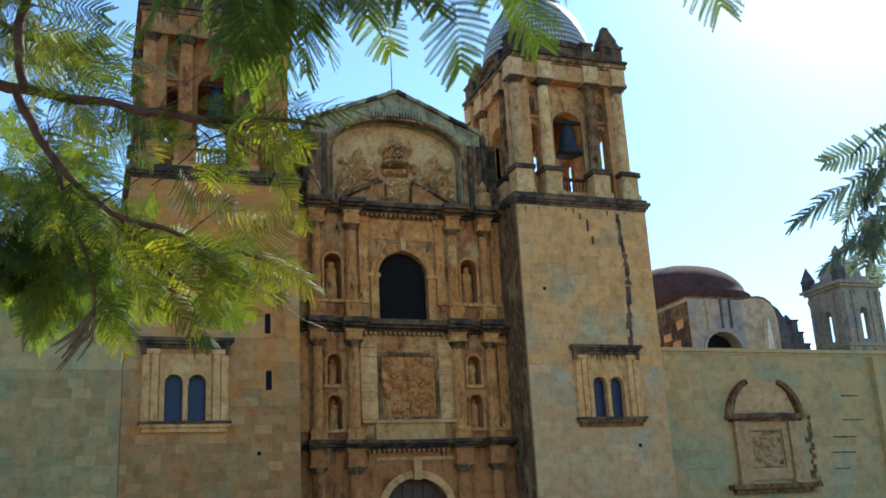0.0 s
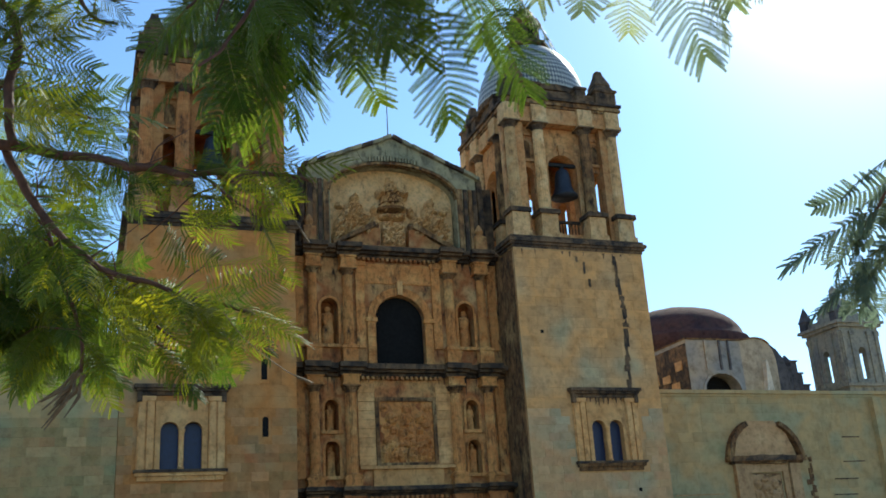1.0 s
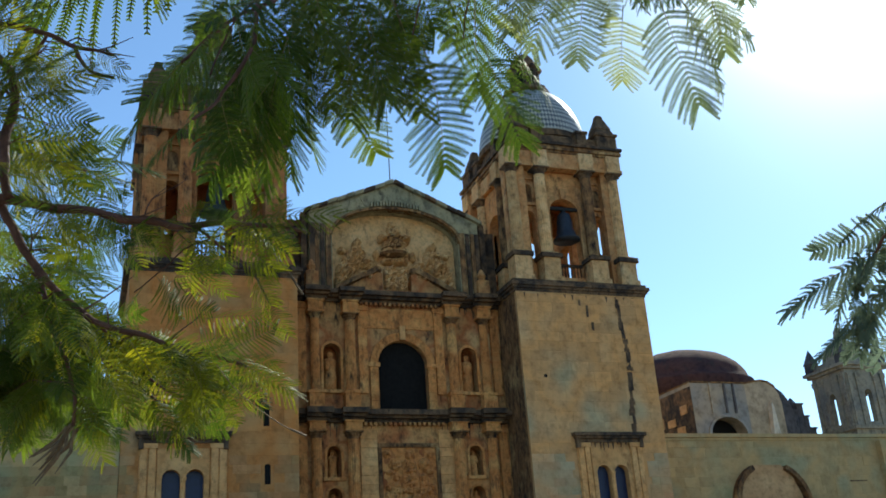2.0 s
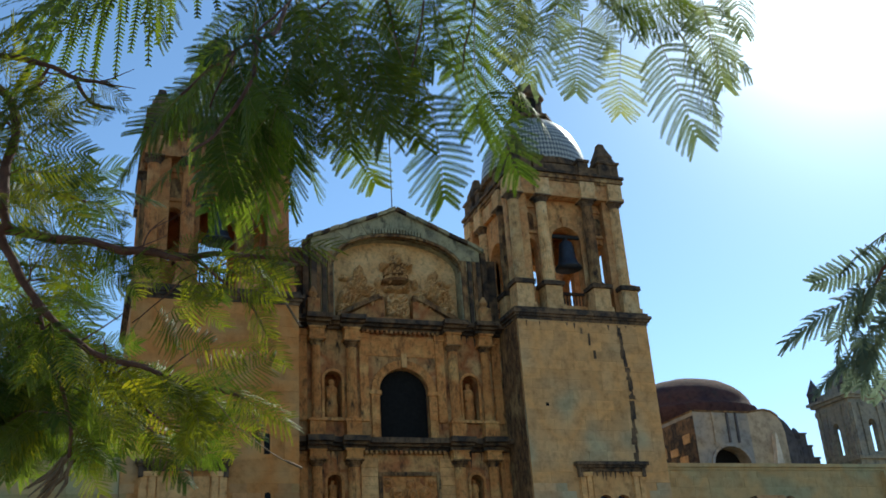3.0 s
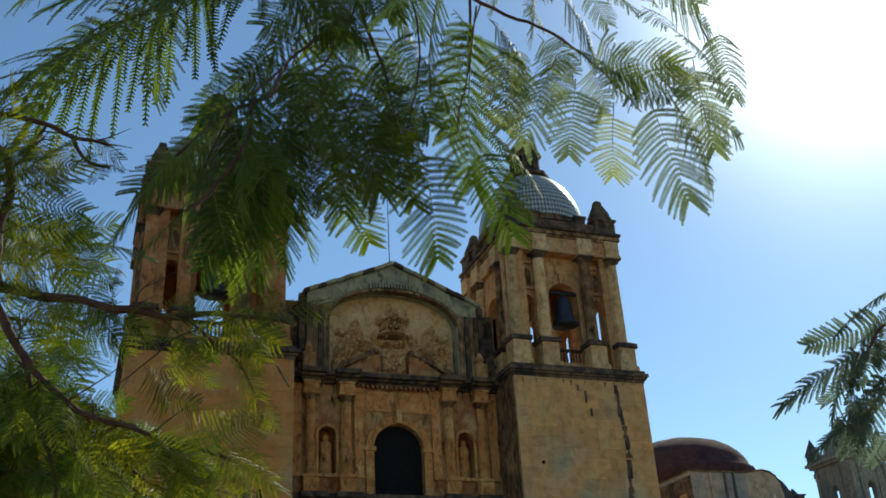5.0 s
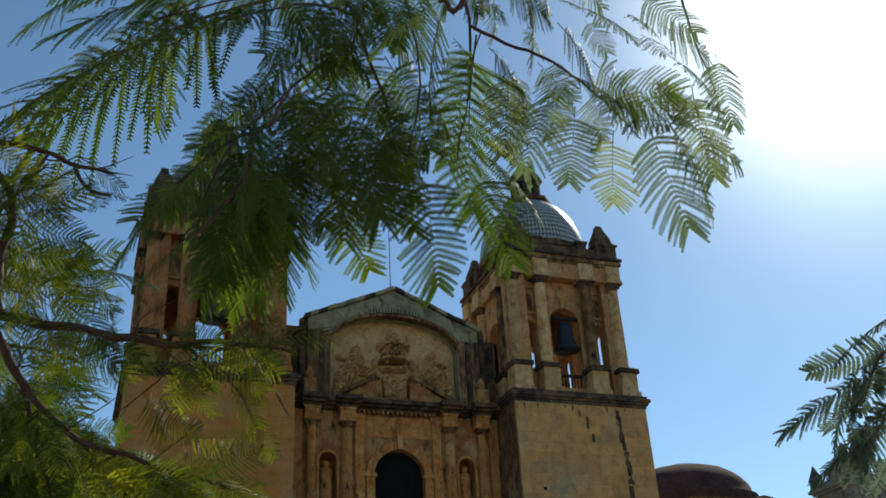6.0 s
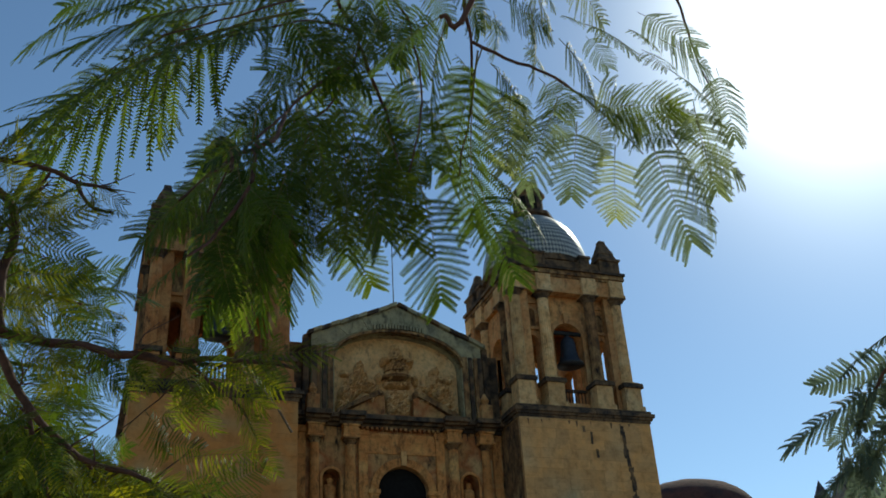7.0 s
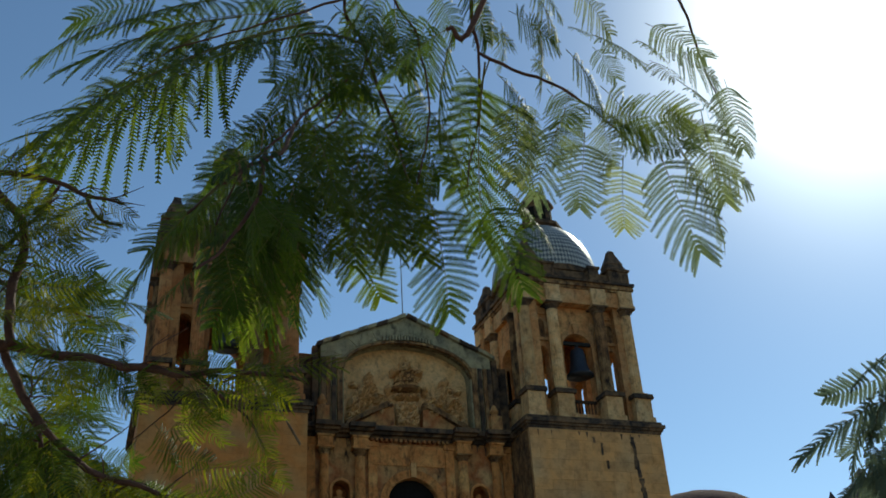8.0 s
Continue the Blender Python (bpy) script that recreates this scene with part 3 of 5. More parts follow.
        ring.append([bm.verts.new((cx + R * math.cos(a) * math.cos(2 * math.pi * (i + 0.5 * j) / seg), cy + R * math.cos(a) * math.sin(2 * math.pi * (i + 0.5 * j) / seg), zb + H * math.sin(a))) for i in range(seg)])
    for j in range(0, rows - 1):
        for i in range(seg):
            f = bm.faces.new((ring[j][i], ring[j + 1][i], ring[j + 2][i - 1], ring[j + 1][i - 1]))
            f.material_index = j % 2
    part("dome", bm, [M_TILE_W, M_TILE_B], t, "blue and white chequered glazed tile dome", None, True)
    bm = bmesh.new()
    lathe(bm, cx, cy, [(1.1, 30.6), (1.1, 30.95), (1.45, 31.0), (1.45, 31.2), (1.0, 31.25), (0.9, 31.45), (0.9, 32.6), (1.08, 32.7), (1.08, 32.85), (0.86, 32.9), (0.75, 33.35), (0.45, 33.75), (0.12, 33.9), (0.05, 34.0)], 8, math.pi / 8)
    lan = part("lantern", bm, M_SOOT, t, "dark stone roof lantern")
    for k in range(8):
        a = k * math.pi / 4
        bm = bmesh.new()
        bx(bm, -0.16, 0.16, -0.02, 0.02, 31.6, 32.45)
        part("lantern_light", bm, M_DARK, lan, "", Matrix.Translation((cx, cy, 0)) @ Matrix.Rotation(a, 4, "Z") @ Matrix.Translation((0, -0.85, 0)))
    bm = bmesh.new()
    tube(bm, [(cx, cy, 33.9), (cx, cy, 35.3)], [0.025, 0.02], 5)
    tube(bm, [(cx - 0.3, cy, 34.9), (cx + 0.3, cy, 34.9)], [0.02, 0.02], 5)
    part("iron_cross", bm, M_IRON, t)
    # floor of the bell chamber and the masonry pieces
    bm = bmesh.new()
    bx(bm, cx - bh + 0.3, cx + bh - 0.3, cy - bh + 0.3, cy + bh - 0.3, 24.7, 24.9)
    part("chamber_vault", bm, M_RED, t)
    ashlar(t, cx - TW, cx + TW, 0.05, 3.0, 9.46, 0.38, 0.58, M_RUBBLE if cx < 0 else M_RUBBLE_E, keep, seed, 0.1)
    ashlar(t, cx - TW, cx + TW, 0.05, 9.46, 17.4, 0.5, 0.95, M_ASHLAR if cx < 0 else M_ASHLAR_E, keep, seed + 30, 0.1)
    return t


def bell(cx, cy, dz):
    b = thing("bell", (cx, cy, 20.75 + dz), "dark bronze church bell hung in a belfry arch", "bell", "bells of the towers")
    bm = bmesh.new()
    lathe(bm, cx, cy, [(0.72, 20.75 + dz), (0.7, 20.85 + dz), (0.56, 21.0 + dz), (0.45, 21.4 + dz), (0.4, 21.95 + dz), (0.34, 22.22 + dz), (0.16, 22.38 + dz)], 24)
    part("bell_body", bm, M_BRONZE, b, "", None, True)
    bm = bmesh.new()
    tube(bm, [(cx, cy, 22.35 + dz), (cx, cy, 22.55 + dz)], [0.12, 0.14], 6)
    tube(bm, [(cx - 0.86, cy, 22.6 + dz), (cx + 0.86, cy, 22.6 + dz)], [0.12, 0.12], 6)
    part("yoke", bm, M_IRON, b)


tower(-9.1, "tan and green ashlar bell tower with tiled dome", [(-6.8, 8.25, 9.1), (-6.85, 10.7, 11.6)], False, 11)
tower(9.1, "tan ashlar bell tower with dark streak and tiled dome", [], True, 12)
bell(-9.1, 0.85, 0.0)
bell(9.1, 0.85, 0.0)

# ---------------------------------------------------------------- central front
XC, FY = 0.12, 2.3                             # axis and wall face
front = thing("church_front", (XC, FY, GROUND), "carved ochre stone church front with niches and gable", "church facade")


def both(f):
    for sx in (-1, 1):
        f(sx)


def entablature(z0, z1, reach, mat_top, name):
    """A cornice that breaks forward over the columns, with dentils below."""
    bm = bmesh.new()
    h = z1 - z0
    for a, b, o in ((0.0, 0.3, 0.15), (0.3, 0.55, 0.38), (0.55, 1.0, 0.6)):
        bx(bm, XC - 5.3, XC + 5.3, FY - reach * o, FY + 0.1, z0 + a * h, z0 + b * h)
        for x in (-4.3, -2.62, 2.62, 4.3):
            bx(bm, XC + x - 0.5 - o * 0.2, XC + x + 0.5 + o * 0.2, FY - reach * o - 0.4, FY, z0 + a * h, z0 + b * h - 0.003)
    rough_edges(bm, 0.035, z0, 1.7)
    c = part(name, bm, mat_top, front, "soot-blackened weathered cornice")
    bm = bmesh.new()
    x = -2.0
    while x < 2.05:
        bx(bm, XC + x - 0.06, XC + x + 0.06, FY - 0.3, FY + 0.05, z0 - 0.14, z0 - 0.003)
        x += 0.24
    tagged(part("dentil_course", bm, M_CARVED, front), kind="stuff")


def niche(sx, z0, z1, hw):
    """The shell-headed frame round a niche; its recess is in the wall."""
    bm = bmesh.new()
    x = XC + sx
    arch_ring(bm, x, hw, z1 - hw, hw, 0.12, FY - 0.07, FY + 0.03, 9)
    for s in (-1, 1):
        bx(bm, x + s * (hw + 0.06) - 0.06, x + s * (hw + 0.06) + 0.06, FY - 0.07, FY + 0.03, z0, z1 - hw)
    bx(bm, x - hw - 0.2, x + hw + 0.2, FY - 0.18, FY + 0.03, z0 - 0.16, z0)
    part("niche_frame", bm, M_TANC, front)


def statue(x, y, z, h, k):
    """A robed stone figure, one plain mesh."""
    rng = random.Random(k)
    bm = bmesh.new()
    prof = [(0.15, 0), (0.17, 0.04), (0.16, 0.12), (0.155, 0.35), (0.135, 0.52), (0.16, 0.66), (0.17, 0.76), (0.12, 0.82), (0.05, 0.85), (0.07, 0.9), (0.075, 0.94), (0.05, 0.985), (0.0, 1.0)]
    lathe(bm, 0, 0, [(r * h, zz * h) for r, zz in prof], 14, 0, 1.0, 0.75)
    for v in bm.verts:
        v.co += noise.noise_vector(v.co * (6 / h) + Vector((k, 0, 0))) * 0.03 * h
    lathe(bm, 0.1 * h * rng.choice((-1, 1)), -0.1 * h, [(0.035 * h, 0.5 * h), (0.05 * h, 0.58 * h), (0.05 * h, 0.66 * h), (0.02 * h, 0.72 * h)], 8)
    me = to_mesh("statue", bm, M_TANC, True)
    ob = new("statue", me)
    ob.matrix_basis = Matrix.Translation((x, y, z))
    tagged(ob, "weathered ochre stone robed statue standing in a niche", "statue", "statues of the church front")


# wall by storeys, with the openings and niches cut into it
NX = 3.48
bm = bmesh.new()
wall_band(bm, XC - 5.4, XC + 5.4, FY, FY + 0.8, GROUND, 5.9, [(XC + 0.3, 1.55, GROUND, 3.1, 1.45)])
part("lower_wall", bm, M_RED, front)
bm = bmesh.new()
wall_band(bm, XC - 5.4, XC + 5.4, FY, FY + 0.8, 5.9, 8.65, [(XC - NX, 0.33, 6.8, 8.05, 0.33), (XC + NX, 0.33, 6.8, 8.05, 0.33)])
wall_band(bm, XC - 5.4, XC + 5.4, FY, FY + 0.8, 8.65, 11.4, [(XC - NX, 0.33, 8.85, 9.95, 0.33), (XC + NX, 0.33, 8.85, 9.95, 0.33)])
part("middle_wall", bm, M_CARVED, front)
bm = bmesh.new()
wall_band(bm, XC - 5.4, XC + 5.4, FY, FY + 0.8, 11.4, 17.4, [(XC - NX, 0.42, 12.9, 14.75, 0.42), (XC + 0.02, 1.25, 11.95, 14.2, 1.2), (XC + NX, 0.42, 12.9, 14.75, 0.42)])
part("upper_wall", bm, M_CARVED, front)
bm = bmesh.new()
bx(bm, XC - 5.4, XC + 5.4, FY + 0.8, FY + 1.2, GROUND, 11.4)
bx(bm, XC - 5.4, XC + 5.4, FY + 0.8, FY + 1.2, 11.4, 17.4)
part("niche_backs", bm, M_RED, front)
bm = bmesh.new()
# black sheet paints the unlit space behind the window
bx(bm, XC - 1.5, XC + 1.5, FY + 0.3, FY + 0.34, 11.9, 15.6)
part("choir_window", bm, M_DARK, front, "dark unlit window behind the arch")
bm = bmesh.new()
bx(bm, XC - 0.1, XC + 0.16, FY - 0.28, FY + 0.04, 15.4, 16.1)
wa = part("window_arch", bm, M_PALE, front, "tan stone arch of the choir window")
for xi in (XC - 1.75, XC + 1.2):
    bm = bmesh.new()
    bx(bm, xi, xi + 0.6, FY - 0.2, FY + 0.04, 14.05, 14.25)
    part("impost", bm, M_TANC, wa)
for sx in (-1, 1):
    for i in range(5):
        bm = bmesh.new()
        bx(bm, XC + 0.02 + sx * 1.45 - 0.2, XC + 0.02 + sx * 1.45 + 0.2, FY - 0.13 - 0.012 * (i % 2), FY + 0.04, 11.95 + i * 0.45, 12.385 + i * 0.45)
        part("jamb_stone", bm, M_TANC, wa)
arch_stones(wa, M_TANC, XC + 0.02, 1.25, 14.2, 1.2, 0.4, FY - 0.14, FY + 0.04, 15)
bm = bmesh.new()
bx(bm, XC - 2.2, XC + 2.2, FY - 0.05, FY + 0.02, 16.0, 17.0)
part("frieze_panel", bm, M_TANC, front)

for z0, z1, hw in ((6.8, 8.38, 0.33), (8.85, 10.28, 0.33), (12.9, 15.17, 0.42)):
    for sx in (-NX, NX):
        niche(sx, z0, z1, hw)
k = 0
for sx in (-NX, NX):
    for z0, h in ((6.8, 1.4), (8.85, 1.25), (12.9, 1.95)):
        k += 1
        statue(XC + sx, FY + 0.38, z0, h, k)

for x, r in ((-4.32, 0.22), (-2.6, 0.25), (2.6, 0.25), (4.32, 0.22)):
    column(front, XC + x, FY - 0.18, 12.75, 16.6, r, M_TANC)
    column(front, XC + x * 1.0, FY - 0.18, 6.7, 10.9, r + 0.03, M_TANC)
    column(front, XC + x, FY - 0.2, 1.2, 5.1, r + 0.05, M_RED)
    for za, zb, w in ((11.9, 12.75, 0.36), (6.25, 6.7, 0.38), (16.6, 17.25, 0.36), (10.9, 11.4, 0.38), (5.1, 5.9, 0.42), (GROUND, 1.2, 0.45)):
        bm = bmesh.new()
        bx(bm, XC + x - w, XC + x + w, FY - 0.5, FY + 0.02, za + 0.1, zb - 0.1)
        bx(bm, XC + x - w - 0.06, XC + x + w + 0.06, FY - 0.56, FY + 0.02, za, za + 0.1)
        bx(bm, XC + x - w - 0.06, XC + x + w + 0.06, FY - 0.56, FY + 0.02, zb - 0.1, zb)
        rough_edges(bm, 0.02, za + x)
        part("column_block", bm, M_TANC if za > 6 else M_RED, front)
for s in (-1, 1):
    for za, zb, x in ((12.75, 17.2, 1.95), (6.7, 11.2, 4.95), (12.75, 17.2, 4.95)):
        bm = bmesh.new()
        bx(bm, XC + s * x - 0.22, XC + s * x + 0.22, FY - 0.12, FY + 0.02, za, zb)
        bx(bm, XC + s * x - 0.28, XC + s * x + 0.28, FY - 0.18, FY + 0.02, zb - 0.35, zb - 0.1)
        part("pilaster", bm, M_TANC, front)

for z, n, sd in ((5.86, 14, 5), (11.36, 16, 6), (17.26, 18, 7)):
    drips(front, XC - 5.2, XC - 1.5, FY, z, n, 0.9, sd)
    drips(front, XC + 1.5, XC + 5.2, FY, z, n, 0.9, sd + 20)
entablature(5.85, 6.25, 1.1, M_SOOT, "lower_cornice")
entablature(11.35, 11.9, 1.1, M_SOOT, "middle_cornice")
entablature(17.25, 17.75, 1.1, M_SOOT, "upper_cornice")

# relief panel of the middle storey, between blocks of pale stone
RX = XC + 0.1
rng = random.Random(3)
for i in range(9):
    for s in (-1, 1):
        w = 0.82 + rng.uniform(-0.03, 0.03)
        z = 7.25 + i * 0.42
        bm = bmesh.new()
        bx(bm, RX + s * 1.93 - w / 2 + 0.01, RX + s * 1.93 + w / 2, FY - 0.06 - rng.uniform(0, 0.02), FY + 0.02, z, z + 0.405)
        part("stone", bm, M_PALE, front)
bm = bmesh.new()
bx(bm, RX - 2.35, RX + 2.35, FY - 0.3, FY + 0.02, 7.05, 7.2)
bx(bm, RX - 1.7, RX + 1.7, FY - 0.14, FY + 0.02, 6.3, 7.05)
part("relief_ledge", bm, M_PALE, front)
bm = bmesh.new()
for a, b, c, d in ((-1.5, 1.5, 10.2, 10.38), (-1.5, 1.5, 7.2, 7.34), (-1.5, -1.34, 7.34, 10.2), (1.34, 1.5, 7.34, 10.2)):
    bx(bm, RX + a, RX + b, FY - 0.16, FY + 0.02, c, d)
for i in range(15):
    for a in (-1.42, 1.42):
        lathe(bm, RX + a, FY - 0.17, [(0.0, 7.42 + i * 0.185), (0.05, 7.47 + i * 0.185), (0.0, 7.54 + i * 0.185)], 6)
    lathe(bm, RX - 1.3 + i * 0.186, FY - 0.17, [(0.0, 10.24), (0.05, 10.29), (0.0, 10.34)], 6)
relief = part("relief_frame", bm, M_CAP, front)
bm = bmesh.new()
bx(bm, RX - 1.34, RX + 1.34, FY - 0.03, FY + 0.02, 7.34, 10.2)
part("relief_ground", bm, M_RED, relief, "reddish back of the carved panel")


def carving(parent, name, label, mat, x0, x1, z0, z1, y, depth, forms, step=0.045, keep=True):
    """A worked stone field: rounded or squared forms (x, z, half width, half height, lift, squareness) with folds and wear."""
    nx, nz = int((x1 - x0) / step), int((z1 - z0) / step)
    bm = bmesh.new()
    grid = []
    for j in range(nz + 1):
        row = []
        for i in range(nx + 1):
            x, z = x0 + (x1 - x0) * i / nx, z0 + (z1 - z0) * j / nz
            h = 0.0
            for fx, fz, w, hh, lift, sq in forms:
                r = (abs((x - fx) / w) ** sq + abs((z - fz) / hh) ** sq)
                if r < 1:
                    h = max(h, lift * (1 - r) ** 0.45)
            p = Vector((x * 3.2, z * 3.2, y))
            if h > 0:
                h *= 0.66 + 0.8 * abs(noise.noise(p * 1.1)) + 0.45 * noise.noise(p * 2.6) + 0.3 * noise.noise(p * 5.0)
            else:
                h = -0.12 if keep else 0.1 * noise.noise(p)
            row.append(bm.verts.new((x, y - depth * h, z)))
        grid.append(row)
    for a, b in zip(grid, grid[1:]):
        for i in range(nx):
            bm.faces.new((a[i], a[i + 1], b[i + 1], b[i]))
    return part(name, bm, mat, parent, label)


def mirrored(cx, forms):
    return [(cx + s * x, z, w, h, l, q) for x, z, w, h, l, q in forms for s in ((-1, 1) if x else (1,))]


carving(relief, "relief_carving", "worn ochre stone carving of figures", M_TANC, RX - 1.33, RX + 1.33, 7.35, 10.19, FY - 0.035, 0.3, mirrored(RX, [
    (0, 9.25, 0.34, 0.5, 1.0, 2), (0, 9.8, 0.2, 0.22, 1.0, 2), (0, 8.55, 0.42, 0.5, 0.9, 3), (0.72, 8.05, 0.3, 0.65, 1.0, 2), (0.66, 8.8, 0.17, 0.19, 1.1, 2),
    (0.72, 9.4, 0.3, 0.3, 0.8, 2), (1.1, 7.75, 0.16, 0.4, 0.8, 2), (1.08, 8.35, 0.12, 0.14, 0.9, 2), (0.28, 7.75, 0.24, 0.36, 0.9, 2), (0.3, 8.2, 0.13, 0.14, 1.0, 2), (1.08, 9.9, 0.2, 0.2, 0.6, 2), (0.95, 9.05, 0.2, 0.14, 0.6, 2)]), 0.04, False)

# main door head
bm = bmesh.new()
bx(bm, XC + 0.12, XC + 0.5, FY - 0.3, FY + 0.04, 4.45, 5.35)
bx(bm, XC - 1.6, XC + 2.2, FY - 0.1, FY + 0.02, 5.35, 5.5)
da = part("door_arch", bm, M_PALE, front, "pale keystone and fillet over the main door")
arch_stones(da, M_PALE, XC + 0.3, 1.55, 3.1, 1.45, 0.35, FY - 0.15, FY + 0.04, 13)
bm = bmesh.new()
bx(bm, XC - 1.2, XC + 1.8, FY + 0.62, FY + 0.7, GROUND, 4.6)
for i in range(6):
    bx(bm, XC - 1.2 + i * 0.5, XC - 1.2 + i * 0.5 + 0.44, FY + 0.57, FY + 0.62, 0.5, 4.4)
part("door_leaf", bm, plain("dark_wood", (0.09, 0.05, 0.03), 0.7), front, "dark panelled wooden door leaf")

# gable: recessed field under a segmental arch, sloping coping above
GB, GE, GP = 17.75, 21.95, 23.88
AW, AS, AR = 3.35, 20.75, 1.6
bm = bmesh.new()


def gable_z(x):
    return GP - (GP - GE) * abs(x) / 4.5


pts = arch_pts(0, AW, AS, AR, 20)
bx(bm, XC - 4.5, XC - AW, FY - 0.1, FY + 0.7, GB, GE)
bx(bm, XC + AW, XC + 4.5, FY - 0.1, FY + 0.7, GB, GE)
for s in (-1, 1):
    prism(bm, [(XC + s * 4.5, GE), (XC + s * AW, GE), (XC + s * AW, gable_z(AW))], FY - 0.1, FY + 0.7)
for (xa, za), (xb, zb) in zip(pts, pts[1:]):
    prism(bm, [(XC + xa, za), (XC + xb, zb), (XC + xb, gable_z(xb)), (XC + xa, gable_z(xa))], FY - 0.1, FY + 0.7)
bmesh.ops.remove_doubles(bm, verts=bm.verts[:], dist=1e-4)
part("gable_wall", bm, M_GREEN, front, "weathered green stone gable")
bm = bmesh.new()
for (xa, za), (xb, zb) in zip(pts, pts[1:]):
    prism(bm, [(XC + xa, za), (XC + xb, zb), (XC + xb, GB), (XC + xa, GB)], FY + 0.62, FY + 0.75)
bmesh.ops.remove_doubles(bm, verts=bm.verts[:], dist=1e-4)
part("gable_field", bm, M_GABLE, front, "pale ochre recessed gable field")
bm = bmesh.new()
arch_ring(bm, XC, AW, AS, AR, 0.13, FY - 0.3, FY + 0.2, 20, 0.004)
part("arch_moulding", bm, M_CAP, front, "sooty projecting arch moulding")
arch_stones(front, M_GREEN, XC, AW + 0.24, AS, AR + 0.24, 0.62, FY - 0.16, FY + 0.1, 17)
for i in range(17):
    x = -1.28 + 0.16 * i
    z = AS + (AR + 0.13) * math.sqrt(1 - (x / (AW + 0.13)) ** 2)
    bm = bmesh.new()
    bx(bm, XC + x - 0.05, XC + x + 0.05, FY - 0.36, FY - 0.1, z + 0.02, z + 0.3)
    part("arch_dentil", bm, M_GREEN, front)
rng = random.Random(8)
for s in (-1, 1):
    x = 0.05
    while x < 4.6:
        w = rng.uniform(0.42, 0.6)
        xe = min(x + w, 4.75)
        o = rng.uniform(-0.02, 0.03)
        bm = bmesh.new()
        prism(bm, [(XC + s * x, gable_z(x) + o), (XC + s * (xe - 0.03), gable_z(xe) + o), (XC + s * (xe - 0.03), gable_z(xe) + 0.2 + o), (XC + s * x, gable_z(x) + 0.2 + o)], FY - 0.32, FY + 0.8)
        rough_edges(bm, 0.02, x)
        part("coping_stone", bm, M_GREEN if rng.random() < 0.6 else M_SOOT, front)
        x = xe
    for xo, w, mt in ((3.55, 0.13, M_CAP), (3.85, 0.1, M_SOOT), (4.12, 0.1, M_CAP), (4.36, 0.12, M_SOOT)):
        bm = bmesh.new()
        bx(bm, XC + s * xo - w, XC + s * xo + w, FY - 0.22, FY - 0.08, GB, 21.3)
        rough_edges(bm, 0.015, xo)
        part("gable_strip", bm, mt, front)
    bm = bmesh.new()
    bx(bm, XC + s * 4.45 - 0.3, XC + s * 4.45 + 0.3, FY - 0.5, FY, GB, GB + 0.9)
    lathe(bm, XC + s * 4.45, FY - 0.25, [(0.3, GB + 0.9), (0.16, GB + 1.0), (0.24, GB + 1.2), (0.1, GB + 1.5), (0.0, GB + 1.6)], 8)
    part("urn_finial", bm, M_CARVED, front)
    # set-back piers that join the gable to the towers
    bm = bmesh.new()
    bx(bm, XC + s * 5.0 - 0.5, XC + s * 5.0 + 0.5, FY + 0.3, FY + 1.4, 17.4, 21.6)
    bx(bm, XC + s * 4.75 - 0.14, XC + s * 4.75 + 0.14, FY - 0.05, FY + 0.3, 17.4, 21.9)
    rough_edges(bm, 0.03, s)
    part("side_pier", bm, M_SOOT, front, "blackened green stone side pier")
# coat of arms and figures of the gable, worn soft
carving(front, "gable_carving", "worn carved coat of arms and figures", M_GABLE, XC - 3.3, XC + 3.3, 17.95, 22.1, FY + 0.6, 0.8, mirrored(XC + 0.05, [
    (0, 18.75, 0.62, 0.75, 0.6, 6), (0, 19.72, 0.7, 0.14, 0.8, 6), (0, 20.45, 0.6, 0.42, 0.75, 6), (0, 20.95, 0.78, 0.13, 1.0, 8), (0, 20.05, 0.72, 0.11, 0.9, 6), (0, 21.4, 0.34, 0.28, 0.45, 4), (0, 21.8, 0.24, 0.25, 0.3, 4),
    (0.72, 20.95, 0.15, 0.25, 0.7, 2), (2.0, 20.55, 0.24, 0.27, 1.0, 2), (2.02, 20.0, 0.48, 0.42, 0.9, 2), (2.3, 19.5, 0.5, 0.5, 0.95, 2), (2.65, 19.0, 0.45, 0.6, 0.8, 2), (1.5, 19.55, 0.4, 0.3, 0.7, 2),
    (1.15, 19.3, 0.3, 0.38, 0.8, 2), (2.85, 18.4, 0.35, 0.5, 0.8, 2), (1.45, 18.85, 0.5, 0.32, 0.8, 2), (0.98, 20.05, 0.16, 0.3, 0.6, 2), (2.75, 20.2, 0.25, 0.2, 0.5, 2)]), 0.05)
bm = bmesh.new()
for s in (-1, 1):
    prism(bm, [(XC + s * 2.7, 18.05), (XC + s * 0.75, 18.05), (XC + s * 0.75, 18.95), (XC + s * 1.1, 19.0)], FY + 0.1, FY + 0.62)
bx(bm, XC - 2.9, XC + 2.9, FY - 0.05, FY + 0.62, GB, GB + 0.25)
rough_edges(bm, 0.03, 7, 2)
part("broken_pediment", bm, M_CARVED, front)
for s in (-1, 1):
    bm = bmesh.new()
    prism(bm, [(XC + s * 3.2, 17.9), (XC + s * 3.2, 18.12), (XC + s * 1.1, 19.25), (XC + s * 0.95, 19.02)], FY - 0.1, FY + 0.62)
    lathe(bm, XC + s * 1.0, FY + 0.35, [(0.0, 18.98), (0.2, 19.02), (0.28, 19.18), (0.2, 19.36), (0.0, 19.42)], 8)
    rough_edges(bm, 0.05, 3, 3)
    part("raking_coping", bm, M_CAP, front, "sooty raking coping with a scroll")
